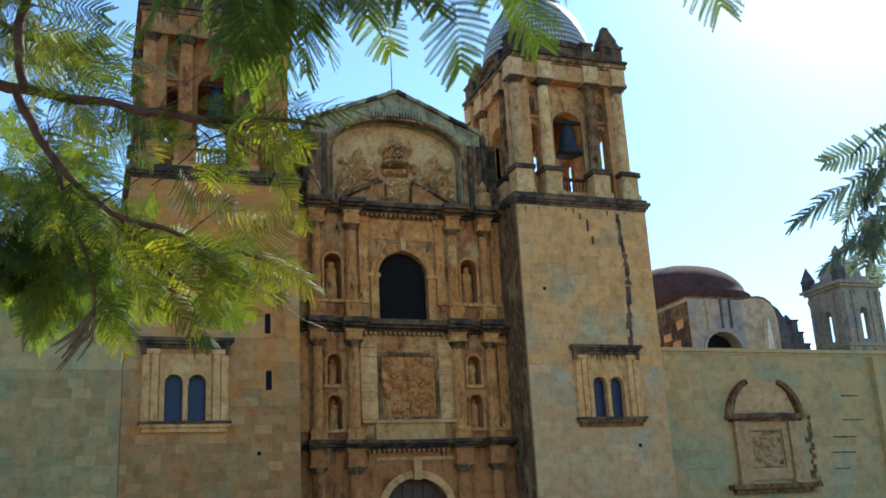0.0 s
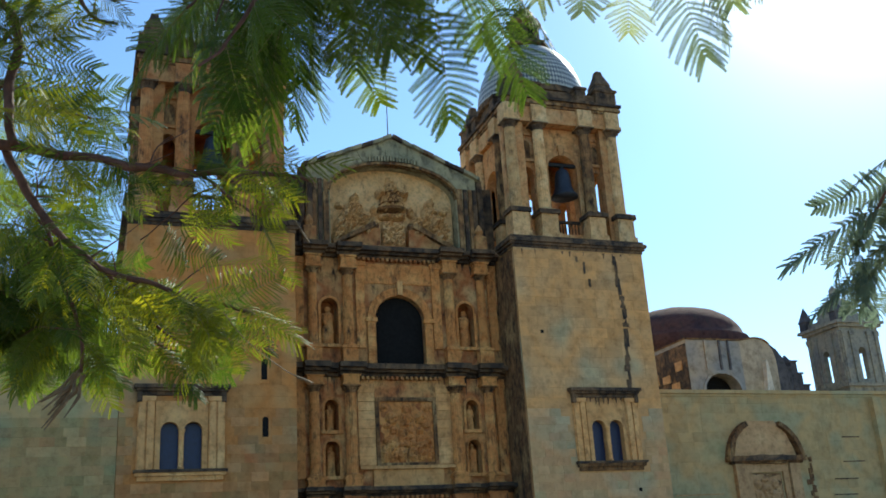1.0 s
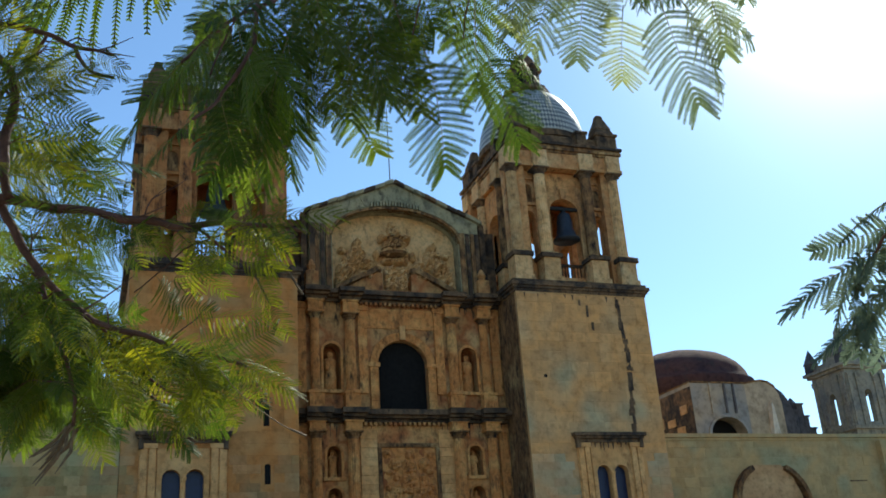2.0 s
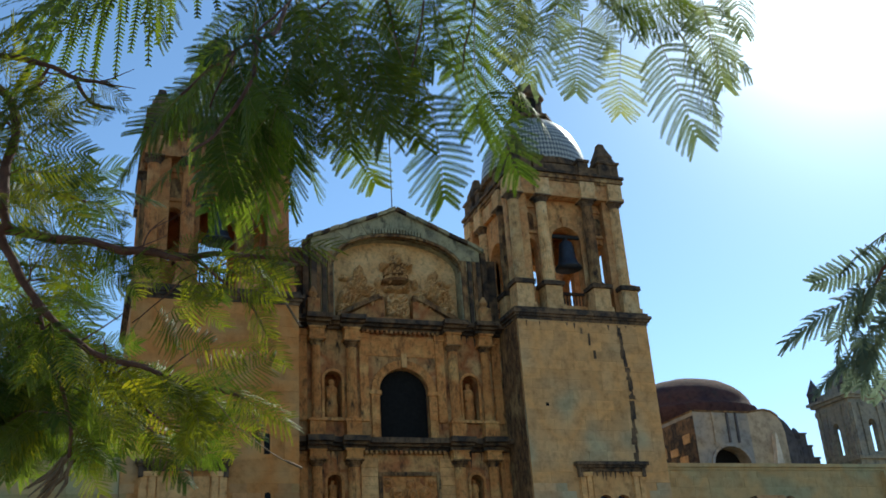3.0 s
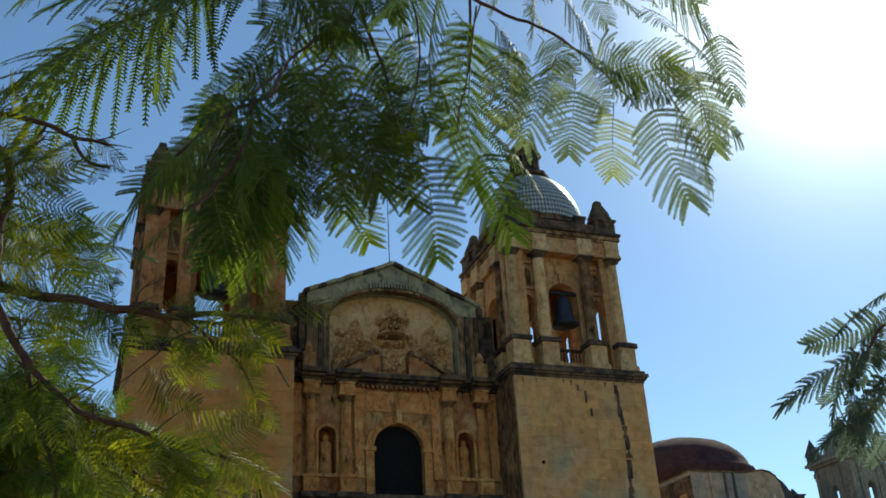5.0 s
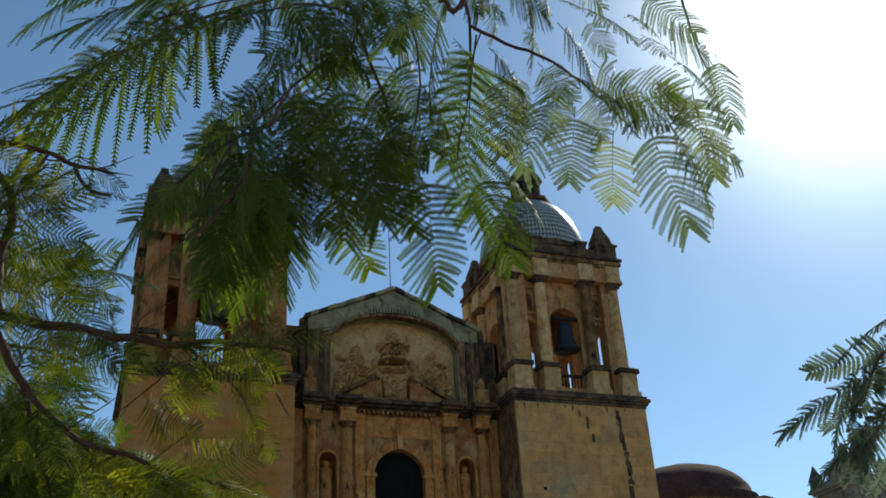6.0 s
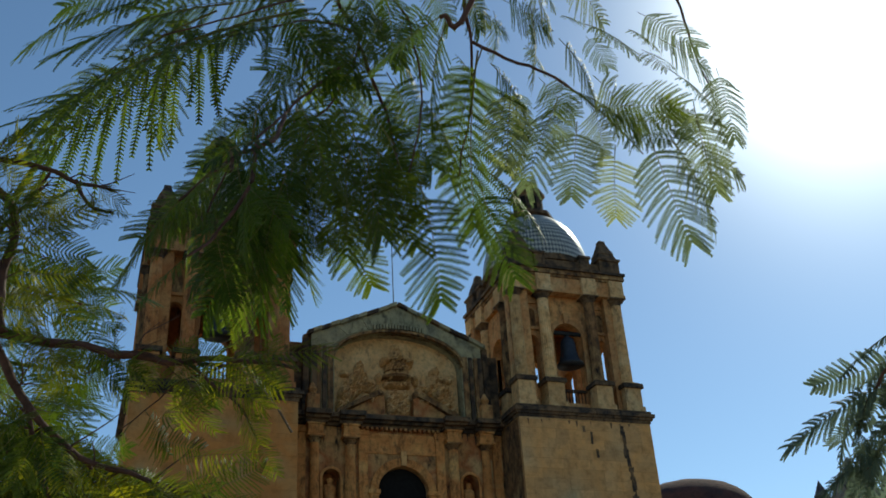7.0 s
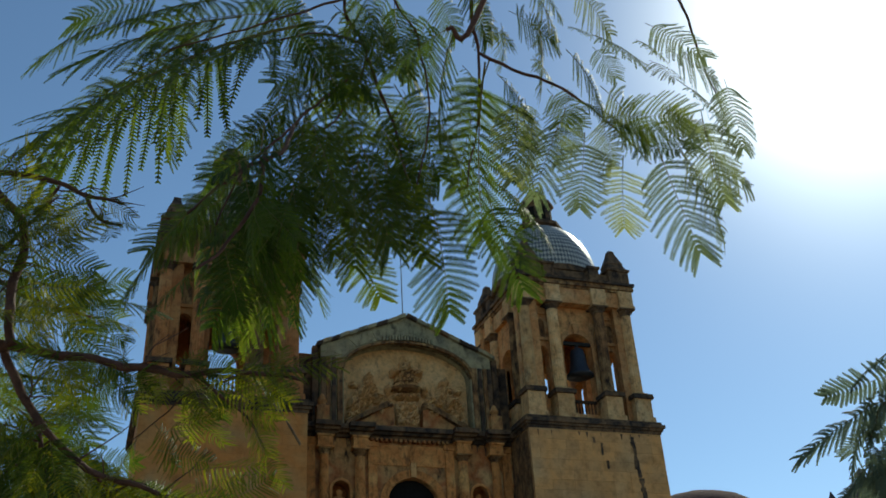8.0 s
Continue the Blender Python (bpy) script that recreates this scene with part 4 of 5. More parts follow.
for prof in ([(0.5, 19.93), (0.84, 20.02), (0.9, 20.12), (0.62, 20.22), (0.0, 20.24)], [(0.5, 20.36), (0.68, 20.42), (0.55, 20.52), (0.6, 20.88), (0.72, 20.98), (0.6, 21.08), (0.0, 21.1)]):
    bm = bmesh.new()
    lathe(bm, XC + 0.05, FY + 0.6, prof, 14)
    rough_edges(bm, 0.06, 4, 2)
    part("crown_band", bm, M_CAP, front, "sooty carved crown of the coat of arms")
bm = bmesh.new()
tube(bm, [(XC - 0.05, FY + 0.3, 24.1), (XC - 0.05, FY + 0.3, 28.6)], [0.03, 0.02], 6)
part("lightning_rod", bm, M_IRON, front, "thin dark metal rod")
# nave body behind the front
bm = bmesh.new()
bx(bm, -5.5, 5.5, FY + 3.3, 45, GROUND, 19.0)
bx(bm, -5.5, 5.5, FY + 1.25, FY + 3.3, 17.5, 19.0)
part("nave_body", bm, M_WALL, front)

# ---------------------------------------------------------------- walls beside the towers
wl = part("wall_west", (lambda b: (bx(b, -60, -9.1 - TW - 0.01, 0.004, 1.2, GROUND, 12.4), b)[1])(bmesh.new()), M_WALL, None, "long greenish ashlar wall beside the tower")
tagged(wl, category="wall", kind="structure")
bm = bmesh.new()
bx(bm, -60, -9.1 - TW - 0.02, -0.1, 1.3, 12.4, 12.6)
part("wall_coping", bm, M_SOOT, wl)
GY = 3.0
wr = part("wall_east", (lambda b: (bx(b, 9.1 + TW, 75, GY + 0.024, GY + 1.2, GROUND, 10.8), b)[1])(bmesh.new()), M_WALL, None, "long pale greenish convent gallery wall")
tagged(wr, category="wall", kind="structure")
bm = bmesh.new()
bx(bm, 9.1 + TW, 75, GY - 0.12, GY + 1.3, 10.8, 11.0)
bx(bm, 9.1 + TW, 75, GY - 0.02, GY + 1.2, 10.65, 10.8)
rough_edges(bm, 0.02, 3)
part("wall_coping", bm, M_WALL, wr)
for x in (28.9, 41.0):
    bm = bmesh.new()
    bx(bm, x - 0.3, x + 0.3, GY - 0.35, GY + 0.1, GROUND, 10.6)
    part("buttress", bm, M_WALL, wr)

# blank pedimented window of the gallery
gw = thing("gallery_window", (20.7, GY, 3.6), "tan stone aedicule window with broken curved pediment", "window")
bm = bmesh.new()
for s in (-1, 1):
    bx(bm, 20.7 + s * 1.75 - 0.32, 20.7 + s * 1.75 + 0.32, GY - 0.25, GY + 0.1, 3.9, 7.1)
    bx(bm, 20.7 + s * 1.75 - 0.42, 20.7 + s * 1.75 + 0.42, GY - 0.32, GY + 0.1, 3.7, 4.05)
    bx(bm, 20.7 + s * 1.2 - 0.18, 20.7 + s * 1.2 + 0.18, GY - 0.12, GY + 0.1, 3.9, 7.1)
bx(bm, 19.33, 22.07, GY - 0.1, GY + 0.1, 6.55, 7.0)
bx(bm, 19.33, 22.07, GY - 0.1, GY + 0.1, 3.9, 4.5)
part("surround", bm, M_TAN, gw)
bm = bmesh.new()
bx(bm, 18.2, 23.2, GY - 0.45, GY + 0.1, 7.12, 7.4)
bx(bm, 18.4, 23.0, GY - 0.3, GY + 0.1, 7.0, 7.12)
for s in (-1, 1):
    for i in range(6):
        a, b = math.radians(10 + i * 9), math.radians(10 + i * 9 + 8.6)
        R0, R1 = 2.25, 2.5
        prism(bm, [(20.7 + s * R0 * math.cos(a), 7.0 + R0 * math.sin(a)), (20.7 + s * R0 * math.cos(b), 7.0 + R0 * math.sin(b)), (20.7 + s * R1 * math.cos(b), 7.0 + R1 * math.sin(b)), (20.7 + s * R1 * math.cos(a), 7.0 + R1 * math.sin(a))], GY - 0.4, GY + 0.1)
rough_edges(bm, 0.03, 2)
part("pediment", bm, M_CAP, gw, "dark weathered broken curved pediment")
bm = bmesh.new()
prism(bm, [(18.7, 7.4), (22.7, 7.4), (22.3, 8.6), (21.6, 9.3), (19.8, 9.3), (19.1, 8.6)], GY - 0.15, GY + 0.1)
part("tympanum", bm, M_TAN, gw)
bm = bmesh.new()
bx(bm, 19.5, 21.6, GY - 0.03, GY + 0.1, 4.55, 6.5)
pan = part("panel", bm, M_CAP, gw)
carving(pan, "carving", "", M_TAN, 19.55, 21.55, 4.6, 6.45, GY - 0.035, 0.22, mirrored(20.55, [
    (0, 5.6, 0.3, 0.45, 1.0, 2), (0, 6.15, 0.2, 0.2, 1.0, 2), (0.5, 5.2, 0.25, 0.4, 0.9, 2), (0.55, 5.95, 0.25, 0.25, 0.8, 2), (0, 4.9, 0.3, 0.22, 0.9, 3), (0.75, 5.5, 0.15, 0.2, 0.7, 2)]), 0.045, False)
bm = bmesh.new()
bx(bm, 17.9, 23.6, GY - 0.5, GY + 0.1, 3.45, 3.7)
bx(bm, 18.2, 23.3, GY - 0.3, GY + 0.1, 3.2, 3.45)
part("sill", bm, M_CAP, gw, "soot-stained moulded sill")
bm = bmesh.new()
prism(bm, [(19.1, 7.16), (22.3, 7.14), (22.5, 7.3), (21.6, 7.44), (20.9, 7.41), (20.2, 7.46), (19.5, 7.4)], GY - 0.47, GY - 0.44)
part("soot_crust", bm, M_SOOT, gw)
rng = random.Random(77)
for i in range(13):
    z = 7.3 - i * 0.3
    x, w, h = 23.62 + rng.uniform(-0.16, 0.16), rng.uniform(0.05, 0.2), rng.uniform(0.2, 0.42)
    bm = bmesh.new()
    bx(bm, x - w, x + w, GY - 0.03, GY + 0.02, z - h, z + 0.02)
    rough_edges(bm, 0.06, i, 3)
    part("soot_crust", bm, M_CAP, wr)
for x0, x1, z in ((26.0, 27.5, 7.04), (25.2, 26.8, 6.1), (25.0, 26.6, 5.26), (25.0, 26.0, 4.38), (14.9, 17.8, 5.49), (14.75, 17.7, 4.71), (26.2, 27.4, 8.4)):
    bm = bmesh.new()
    bx(bm, x0, x1, GY - 0.022, GY + 0.02, z - 0.03, z + 0.03)
    rough_edges(bm, 0.02, x0, 5)
    part("open_joint", bm, M_SOOT if x0 > 20 else M_TAN, wr)

# chapel behind the gallery: red dome, drum, whitewashed vaulted block
ch = thing("chapel", (25, 13, GROUND), "chapel with dark red dome and limewashed vault", "chapel")
bm = bmesh.new()
lathe(bm, 27.4, 19.5, [(4.9, 16.0), (5.25, 17.5), (5.2, 17.62)] + [(4.9 * math.cos(math.radians(a)), 17.6 + 2.8 * math.sin(math.radians(a))) for a in (4, 12, 20, 28, 36, 48, 60, 72, 84)], 48)
rough_edges(bm, 0.05, 3, 1.1)
part("dome", bm, M_REDDOME, ch, "dark red rendered shallow dome", None, True)
bm = bmesh.new()
lathe(bm, 27.4, 19.5, [(4.7, GROUND), (4.7, 16.0)], 8, math.pi / 8)
part("drum", bm, M_CHAPEL, ch)
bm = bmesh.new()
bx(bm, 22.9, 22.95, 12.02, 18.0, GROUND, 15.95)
part("dark_flank", bm, M_SOOT, ch, "dark masonry flank with paler patches")
for y, z, w, h in ((16.4, 15.5, 0.6, 0.4), (15.9, 14.2, 0.7, 0.7), (14.6, 14.0, 0.9, 0.5), (13.0, 14.6, 0.8, 0.6), (13.6, 13.2, 0.9, 0.8), (15.4, 13.1, 0.8, 0.5)):
    bm = bmesh.new()
    bx(bm, 22.84, 22.9, y - w / 2, y + w / 2, z - h / 2, z + h / 2)
    rough_edges(bm, 0.03, y)
    part("pale_patch", bm, M_TAN, ch)
bm = bmesh.new()
wall_band(bm, 22.95, 27.2, 12.0, 13.0, GROUND, 16.2, [(25.4, 1.4, 11.5, 12.75, 1.2)])
bx(bm, 22.95, 27.2, 13.0, 18.0, GROUND, 16.2)
part("vault_block", bm, M_CHAPEL, ch, "grey limewashed block with arched recess")
# rounded shoulder of the vault, pale in front
bm = bmesh.new()
prism(bm, [(27.2, GROUND), (27.2, 16.2), (27.75, 16.3), (28.5, 16.42), (29.1, 16.3), (29.55, 16.02), (29.85, 15.6), (30.0, 14.9), (30.05, GROUND)], 12.0, 17.5)
part("vault_shoulder", bm, M_PLASTER, ch, "pale tan plastered rounded shoulder")
bm = bmesh.new()
for x0, z0, x1, z1 in ((22.9, 16.2, 27.2, 16.2), (27.2, 16.2, 28.5, 16.42), (28.5, 16.42, 29.1, 16.3), (29.1, 16.3, 29.6, 16.0)):
    prism(bm, [(x0, z0), (x1, z1), (x1, z1 + 0.1), (x0, z0 + 0.1)], 11.9, 17.0)
rough_edges(bm, 0.03, 5, 2)
part("vault_edge", bm, M_CAP, ch, "weathered brown roof edge")
# sooty rounded flank that steps down beyond it, side shade in its colour
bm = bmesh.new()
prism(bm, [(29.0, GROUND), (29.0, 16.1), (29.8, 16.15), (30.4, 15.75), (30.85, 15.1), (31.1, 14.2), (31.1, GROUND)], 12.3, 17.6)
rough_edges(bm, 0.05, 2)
part("vault_flank", bm, M_FLANK, ch, "sooty, shade-darkened blue-grey rounded vault flank")
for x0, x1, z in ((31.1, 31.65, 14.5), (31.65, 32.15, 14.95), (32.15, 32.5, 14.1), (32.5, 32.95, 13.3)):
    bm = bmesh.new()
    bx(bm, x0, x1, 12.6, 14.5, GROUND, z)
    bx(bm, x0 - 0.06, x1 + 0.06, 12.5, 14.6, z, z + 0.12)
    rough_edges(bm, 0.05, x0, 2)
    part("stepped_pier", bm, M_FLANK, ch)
bm = bmesh.new()
lathe(bm, 31.9, 13.4, [(0.3, 15.05), (0.34, 15.2), (0.2, 15.4), (0.05, 15.6)], 6)
part("pier_finial", bm, M_FLANK, ch)
bm = bmesh.new()
# black sheet paints the shade at the back of the arch
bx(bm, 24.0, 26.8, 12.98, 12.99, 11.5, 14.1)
part("recess_shade", bm, M_DARK, ch)
bm = bmesh.new()
arch_ring(bm, 25.4, 1.4, 12.75, 1.2, 0.18, 11.9, 12.05, 9)
part("arch_band", bm, M_CHAPEL, ch)
for x in (24.4, 25.5, 26.2):
    bm = bmesh.new()
    prism(bm, [(x - 0.07, 14.2), (x + 0.07, 14.2), (x + 0.09, 16.2), (x - 0.05, 16.2)], 11.9, 12.02)
    rough_edges(bm, 0.03, x, 2)
    part("rib", bm, M_FLANK if x > 25 else M_CHAPEL, ch)
# added block whose pale colour paints a sunlit reveal
bm = bmesh.new()
prism(bm, [(28.6, 12.4), (29.2, 12.4), (28.98, 14.7), (28.86, 14.9)], 11.6, 12.02)
rough_edges(bm, 0.03, 6, 3)
part("pale_buttress", bm, M_SUNLIT, ch, "pale strip standing in for a sunlit reveal")

# small bell tower of the convent
bt = thing("small_bell_tower", (34.2, 11.5, GROUND), "grey stone convent belfry with slit openings", "bell tower")
X0, X1, Y0, Y1 = 34.0, 37.3, 10.0, 13.3
bm = bmesh.new()
bx(bm, X0 - 0.15, X1 + 0.15, Y0 - 0.15, Y1 + 0.15, GROUND, 12.75)
bx(bm, X0 - 0.3, X1 + 0.3, Y0 - 0.3, Y1 + 0.3, 12.75, 13.0)
part("tower_base", bm, M_GREYST, bt)
for k in range(4):
    m = face_matrix((X0 + X1) / 2, (Y0 + Y1) / 2, k, 1.65)
    bm = bmesh.new()
    hw = 1.65 if k % 2 == 0 else 1.25
    wall_band(bm, -hw, hw, 0.0, 0.4, 13.0, 16.9, [(0.0, 0.3 if k in (0, 3) else 1.1, 13.3, 15.2, 0.3)])
    w_ = part("tower_wall", bm, M_GREYST, bt, "", m)
    for x in (-1.4, -0.75, 0.75, 1.4):
        bm = bmesh.new()
        bx(bm, x - 0.14, x + 0.14, -0.1, 0.02, 13.0, 16.3)
        bx(bm, x - 0.2, x + 0.2, -0.16, 0.02, 16.3, 16.6)
        part("pilaster", bm, M_GREYST, w_, "", m)
bm = bmesh.new()
bx(bm, X0 - 0.2, X1 + 0.2, Y0 - 0.2, Y1 + 0.2, 16.9, 17.1)
bx(bm, X0 - 0.38, X1 + 0.38, Y0 - 0.38, Y1 + 0.38, 17.1, 17.3)
bx(bm, X0, X1, Y0, Y1, 17.3, 17.7)
rough_edges(bm, 0.03, 4)
part("cornice", bm, M_GREYST, bt)
for x in (X0 + 0.1, X1 - 0.1):
    for y in (Y0 + 0.1, Y1 - 0.1):
        bm = bmesh.new()
        lathe(bm, x, y, [(0.46, 17.3), (0.46, 17.9), (0.54, 17.95), (0.36, 18.3), (0.0, 19.1)], 4, math.pi / 4)
        part("pinnacle", bm, M_FLANK, bt)
bm = bmesh.new()
lathe(bm, (X0 + X1) / 2, (Y0 + Y1) / 2, [(1.45, 17.6)] + [(1.4 * math.cos(math.radians(a)), 17.9 + 1.5 * math.sin(math.radians(a))) for a in (0, 15, 30, 45, 60, 75, 85)] + [(0.3, 19.4), (0.3, 20.0), (0.0, 20.4)], 24)
part("cupola", bm, M_GREYST, bt, "", None, True)

# masonry pieces of the long walls
ashlar(wl, -19.0, -9.1 - TW - 0.02, 0.08, 3.0, 9.08, 0.38, 0.58, M_RUBBLE_W, (), 21, 0.09)
ashlar(wl, -19.0, -9.1 - TW - 0.02, 0.08, 9.08, 12.4, 0.5, 0.95, M_WALL, (), 25, 0.09)
ashlar(wr, 9.1 + TW + 0.05, 31.0, GY + 0.1, 3.0, 10.6, 0.52, 0.9, M_WALL, [(18.0, 23.4, 3.2, 9.4), (28.5, 29.3, 0, 11)], 22, 0.09)

# ---------------------------------------------------------------- trees near the camera
FROND_KIT = {}


def frond_mesh(kind, mat, fine=False):
    """A twice-feathered leaf along +x: stalk, pairs of side stalks, and rows of small leaflets on each."""
    key = (kind, mat.name, fine)
    if key in FROND_KIT:
        return FROND_KIT[key]
    rng = random.Random(100 + kind)
    verts, faces, mats = [], [], []

    def quad(a, b, c, d, m):
        i = len(verts)
        verts.extend((a, b, c, d))
        faces.append((i, i + 1, i + 2, i + 3))
        mats.append(m)

    pairs = rng.choice((14, 15, 16)) if fine else rng.choice((17, 18, 19))
    reach = 0.32 if fine else 0.22 if mat is M_LEAF_S else rng.uniform(0.3, 0.37)
    bend = rng.uniform(0.1, 0.24)
    sway = rng.uniform(-0.06, 0.06)

    def spine(t):
        return Vector((t, sway * t * t, -bend * t * t))

    for i in range(12):
        a, b = spine(i / 12), spine((i + 1) / 12)
        w = 0.006 * (1 - 0.6 * i / 12)
        quad(a + Vector((0, -w, 0)), b + Vector((0, -w, 0)), b + Vector((0, w, 0)), a + Vector((0, w, 0)), 1)
        quad(a + Vector((0, 0, -w)), b + Vector((0, 0, -w)), b + Vector((0, 0, w)), a + Vector((0, 0, w)), 1)
    n = 19 if fine else 25
    for i in range(pairs):
        t = 0.16 + 0.84 * i / (pairs - 1)
        o = spine(t)
        size = reach * (math.sin(math.pi * (0.2 + 0.62 * t)) ** 0.8) * rng.uniform(0.88, 1.06)
        for side in (-1, 1):
            if rng.random() < 0.03:
                continue
            ang = math.radians(78 - 40 * t * t + rng.uniform(-4, 4))
            d = Vector((math.cos(ang), side * math.sin(ang), rng.uniform(-0.16, 0.06)))
            d.normalize()
            droop = rng.uniform(0.3, 0.75) * (1.4 if fine else 1.0)
            curl = rng.uniform(0.1, 0.26)

            def at(f):
                return o + d * size * f + Vector((curl * size * f * f, 0, -droop * size * f * f * 0.6))

            for j in range(4):
                p, q = at(j / 4), at((j + 1) / 4)
                across = (q - p).cross(Vector((0, 0, 1))).normalized() * 0.003
                quad(p - across, q - across, q + across, p + across, 1)
            tilt = rng.uniform(-0.35, 0.1)
            for j in range(1, n + 1):
                f = j / n
                p = at(f)
                along = (at(f + 0.02) - p).normalized()
                across = along.cross(Vector((0, 0, 1))).normalized()
                ll = (0.019 if fine else 0.025) * math.sin(math.pi * (0.25 + 0.6 * f)) ** 0.6 * rng.uniform(0.85, 1.1)
                e = along * (0.0076 if fine else 0.0057)
                for s in (-1, 1):
                    q = across * s * 0.9 + along * 0.42 + Vector((0, 0, tilt + rng.uniform(-0.12, 0.12)))
                    q.normalize()
                    tip = p + q * ll
                    quad(p - e, tip - e * 0.55, tip + e * 0.55, p + e, 0)
    me = bpy.data.meshes.new("frond")
    me.from_pydata([tuple(v) for v in verts], [], faces)
    me.materials.append(mat)
    me.materials.append(M_STEM)
    me.polygons.foreach_set("material_index", mats)
    me.update()
    FROND_KIT[key] = me
    return me


HANG = Vector((-0.42, -0.84, 0.26)).normalized()          # leaf blades turn their upper faces this way


def frond(parent, base, tip, mat, kind=0, roll=0.0):
    base, tip = Vector(base), Vector(tip)
    x = (tip - base)
    length = x.length
    x.normalize()
    y = HANG.cross(x).normalized()
    z = x.cross(y)
    rot = Matrix((x, y, z)).transposed().to_4x4()
    m = Matrix.Translation(base) @ rot @ Matrix.Rotation(roll, 4, "X") @ Matrix.Diagonal((length, length, length, 1))
    return link_mesh("leaf", frond_mesh(kind % 6, mat, mat is M_LEAF), parent, m)


def limb(parent, pts, r0, r1, seed=0, wobble=0.008, name="branch"):
    line = smooth_line(pts, 7, wobble, seed)
    n = len(line)
    bm = bmesh.new()
    tube(bm, line, [r0 + (r1 - r0) * i / (n - 1) + 0.12 * r0 * noise.noise(line[i] * 25) for i in range(n)], 8)
    part(name, bm, M_BARK, parent, "", None, True)
    return line


def leafy(parent, line, count, size, mat, seed, droop=0.45, spread=1.0, start=0.15, away=None):
    """Leaves in turn along a branch, hanging a little, each with its own angle."""
    rng = random.Random(seed)
    n = len(line)
    for k in range(count):
        f = start + (1 - start) * (k + rng.random() * 0.8) / count
        i = min(n - 2, int(f * (n - 1)))
        p = line[i].lerp(line[i + 1], rng.random())
        d = (line[i + 1] - line[i]).normalized()
        a = rng.uniform(0, 2 * math.pi)
        side = Vector((math.cos(a), math.sin(a), rng.uniform(-0.3, 0.5)))
        go = d * rng.uniform(0.2, 1.0) + side * spread
        go.normalize()
        go.z -= droop * rng.uniform(0.2, 1.3)
        go.normalize()
        # about a third take the shaded copy, like inner leaves
        in_shade = mat is M_LEAF and rng.random() < 0.36
        kind, roll, tip = rng.randrange(6), rng.uniform(-0.8, 0.8), p + go * size * rng.uniform(0.7, 1.2)
        if away is None or (tip - away[0]).dot(away[1]) < 0:
            frond(parent, p, tip, M_LEAF_D if in_shade else mat, kind, roll)


EDGE = (Vector((-13.99, -41.58, 2.0)), Vector((0.980, -0.201, 0.0)))          # the boughs stop short of this line
# tree whose boughs reach in beside the left tower
ta = thing("feathery_tree", (-16.6, -39.2, GROUND), "feathery-leaved tree with dark bark and sunlit boughs", "tree", "trees round the viewpoint")
limb(ta, [(-16.6, -39.2, GROUND), (-16.5, -39.25, 1.4), (-16.2, -39.2, 2.4), (-15.6, -39.25, 2.9), (-14.9, -39.3, 3.02), (-14.35, -39.36, 3.02)], 0.14, 0.022, 1, 0.02, "trunk")
b1 = limb(ta, [(-14.35, -39.36, 3.02), (-14.12, -39.46, 2.95), (-14.02, -39.50, 2.92), (-13.80, -39.57, 2.88), (-13.68, -39.60, 2.88), (-13.56, -39.67, 2.84)], 0.0135, 0.004, 2)
b2 = limb(ta, [(-14.19, -39.41, 2.97), (-14.14, -39.41, 2.87), (-14.07, -39.41, 2.78), (-13.98, -39.43, 2.70), (-13.86, -39.46, 2.65), (-13.77, -39.47, 2.62), (-13.66, -39.52, 2.58)], 0.011, 0.004, 3)
b3 = limb(ta, [(-14.17, -39.46, 2.96), (-14.19, -39.45, 3.03), (-14.19, -39.45, 3.12), (-14.18, -39.45, 3.21), (-14.20, -39.46, 3.28), (-14.30, -39.48, 3.38)], 0.012, 0.010, 4)
b4 = limb(ta, [(-14.30, -39.44, 3.36), (-14.36, -39.37, 3.44), (-14.20, -39.39, 3.45), (-14.07, -39.41, 3.40), (-13.98, -39.44, 3.37)], 0.010, 0.004, 5)
b4b = limb(ta, [(-14.07, -39.41, 3.40), (-14.03, -39.41, 3.34), (-13.97, -39.43, 3.31)], 0.006, 0.003, 6)
b5 = limb(ta, [(-14.11, -39.40, 2.84), (-14.07, -39.39, 2.71), (-14.02, -39.35, 2.59), (-14.01, -39.32, 2.49)], 0.006, 0.004, 7)
b0 = limb(ta, [(-14.28, -39.32, 3.21), (-14.20, -39.36, 3.31), (-14.17, -39.38, 3.34), (-14.13, -39.42, 3.41)], 0.006, 0.004, 8)
rng = random.Random(5)
for ln, cnt, sz, sd in ((b1, 25, 0.13, 231), (b2, 44, 0.14, 32), (b3, 28, 0.16, 33), (b4, 5, 0.12, 34), (b4b, 3, 0.1, 35), (b5, 6, 0.15, 36), (b0, 7, 0.15, 37)):
    leafy(ta, ln, cnt, sz, M_LEAF, sd, 0.75, away=EDGE)
L1 = limb(ta, [(-14.9, -39.3, 3.02), (-14.34, -39.06, 2.76), (-14.15, -39.06, 2.67), (-14.02, -39.15, 2.61)], 0.008, 0.003, 101)
L2 = limb(ta, [(-14.9, -39.3, 3.05), (-14.35, -39.30, 3.21), (-14.17, -39.31, 3.15), (-14.02, -39.33, 3.10)], 0.007, 0.003, 102)
L3 = limb(ta, [(-14.9, -39.3, 3.02), (-14.33, -39.06, 2.92), (-14.17, -39.08, 2.87), (-14.04, -39.11, 2.82)], 0.007, 0.003, 103)
L4 = limb(ta, [(-14.07, -39.39, 2.76), (-14.05, -39.29, 2.73), (-13.93, -39.31, 2.62), (-13.83, -39.34, 2.54)], 0.005, 0.002, 104)
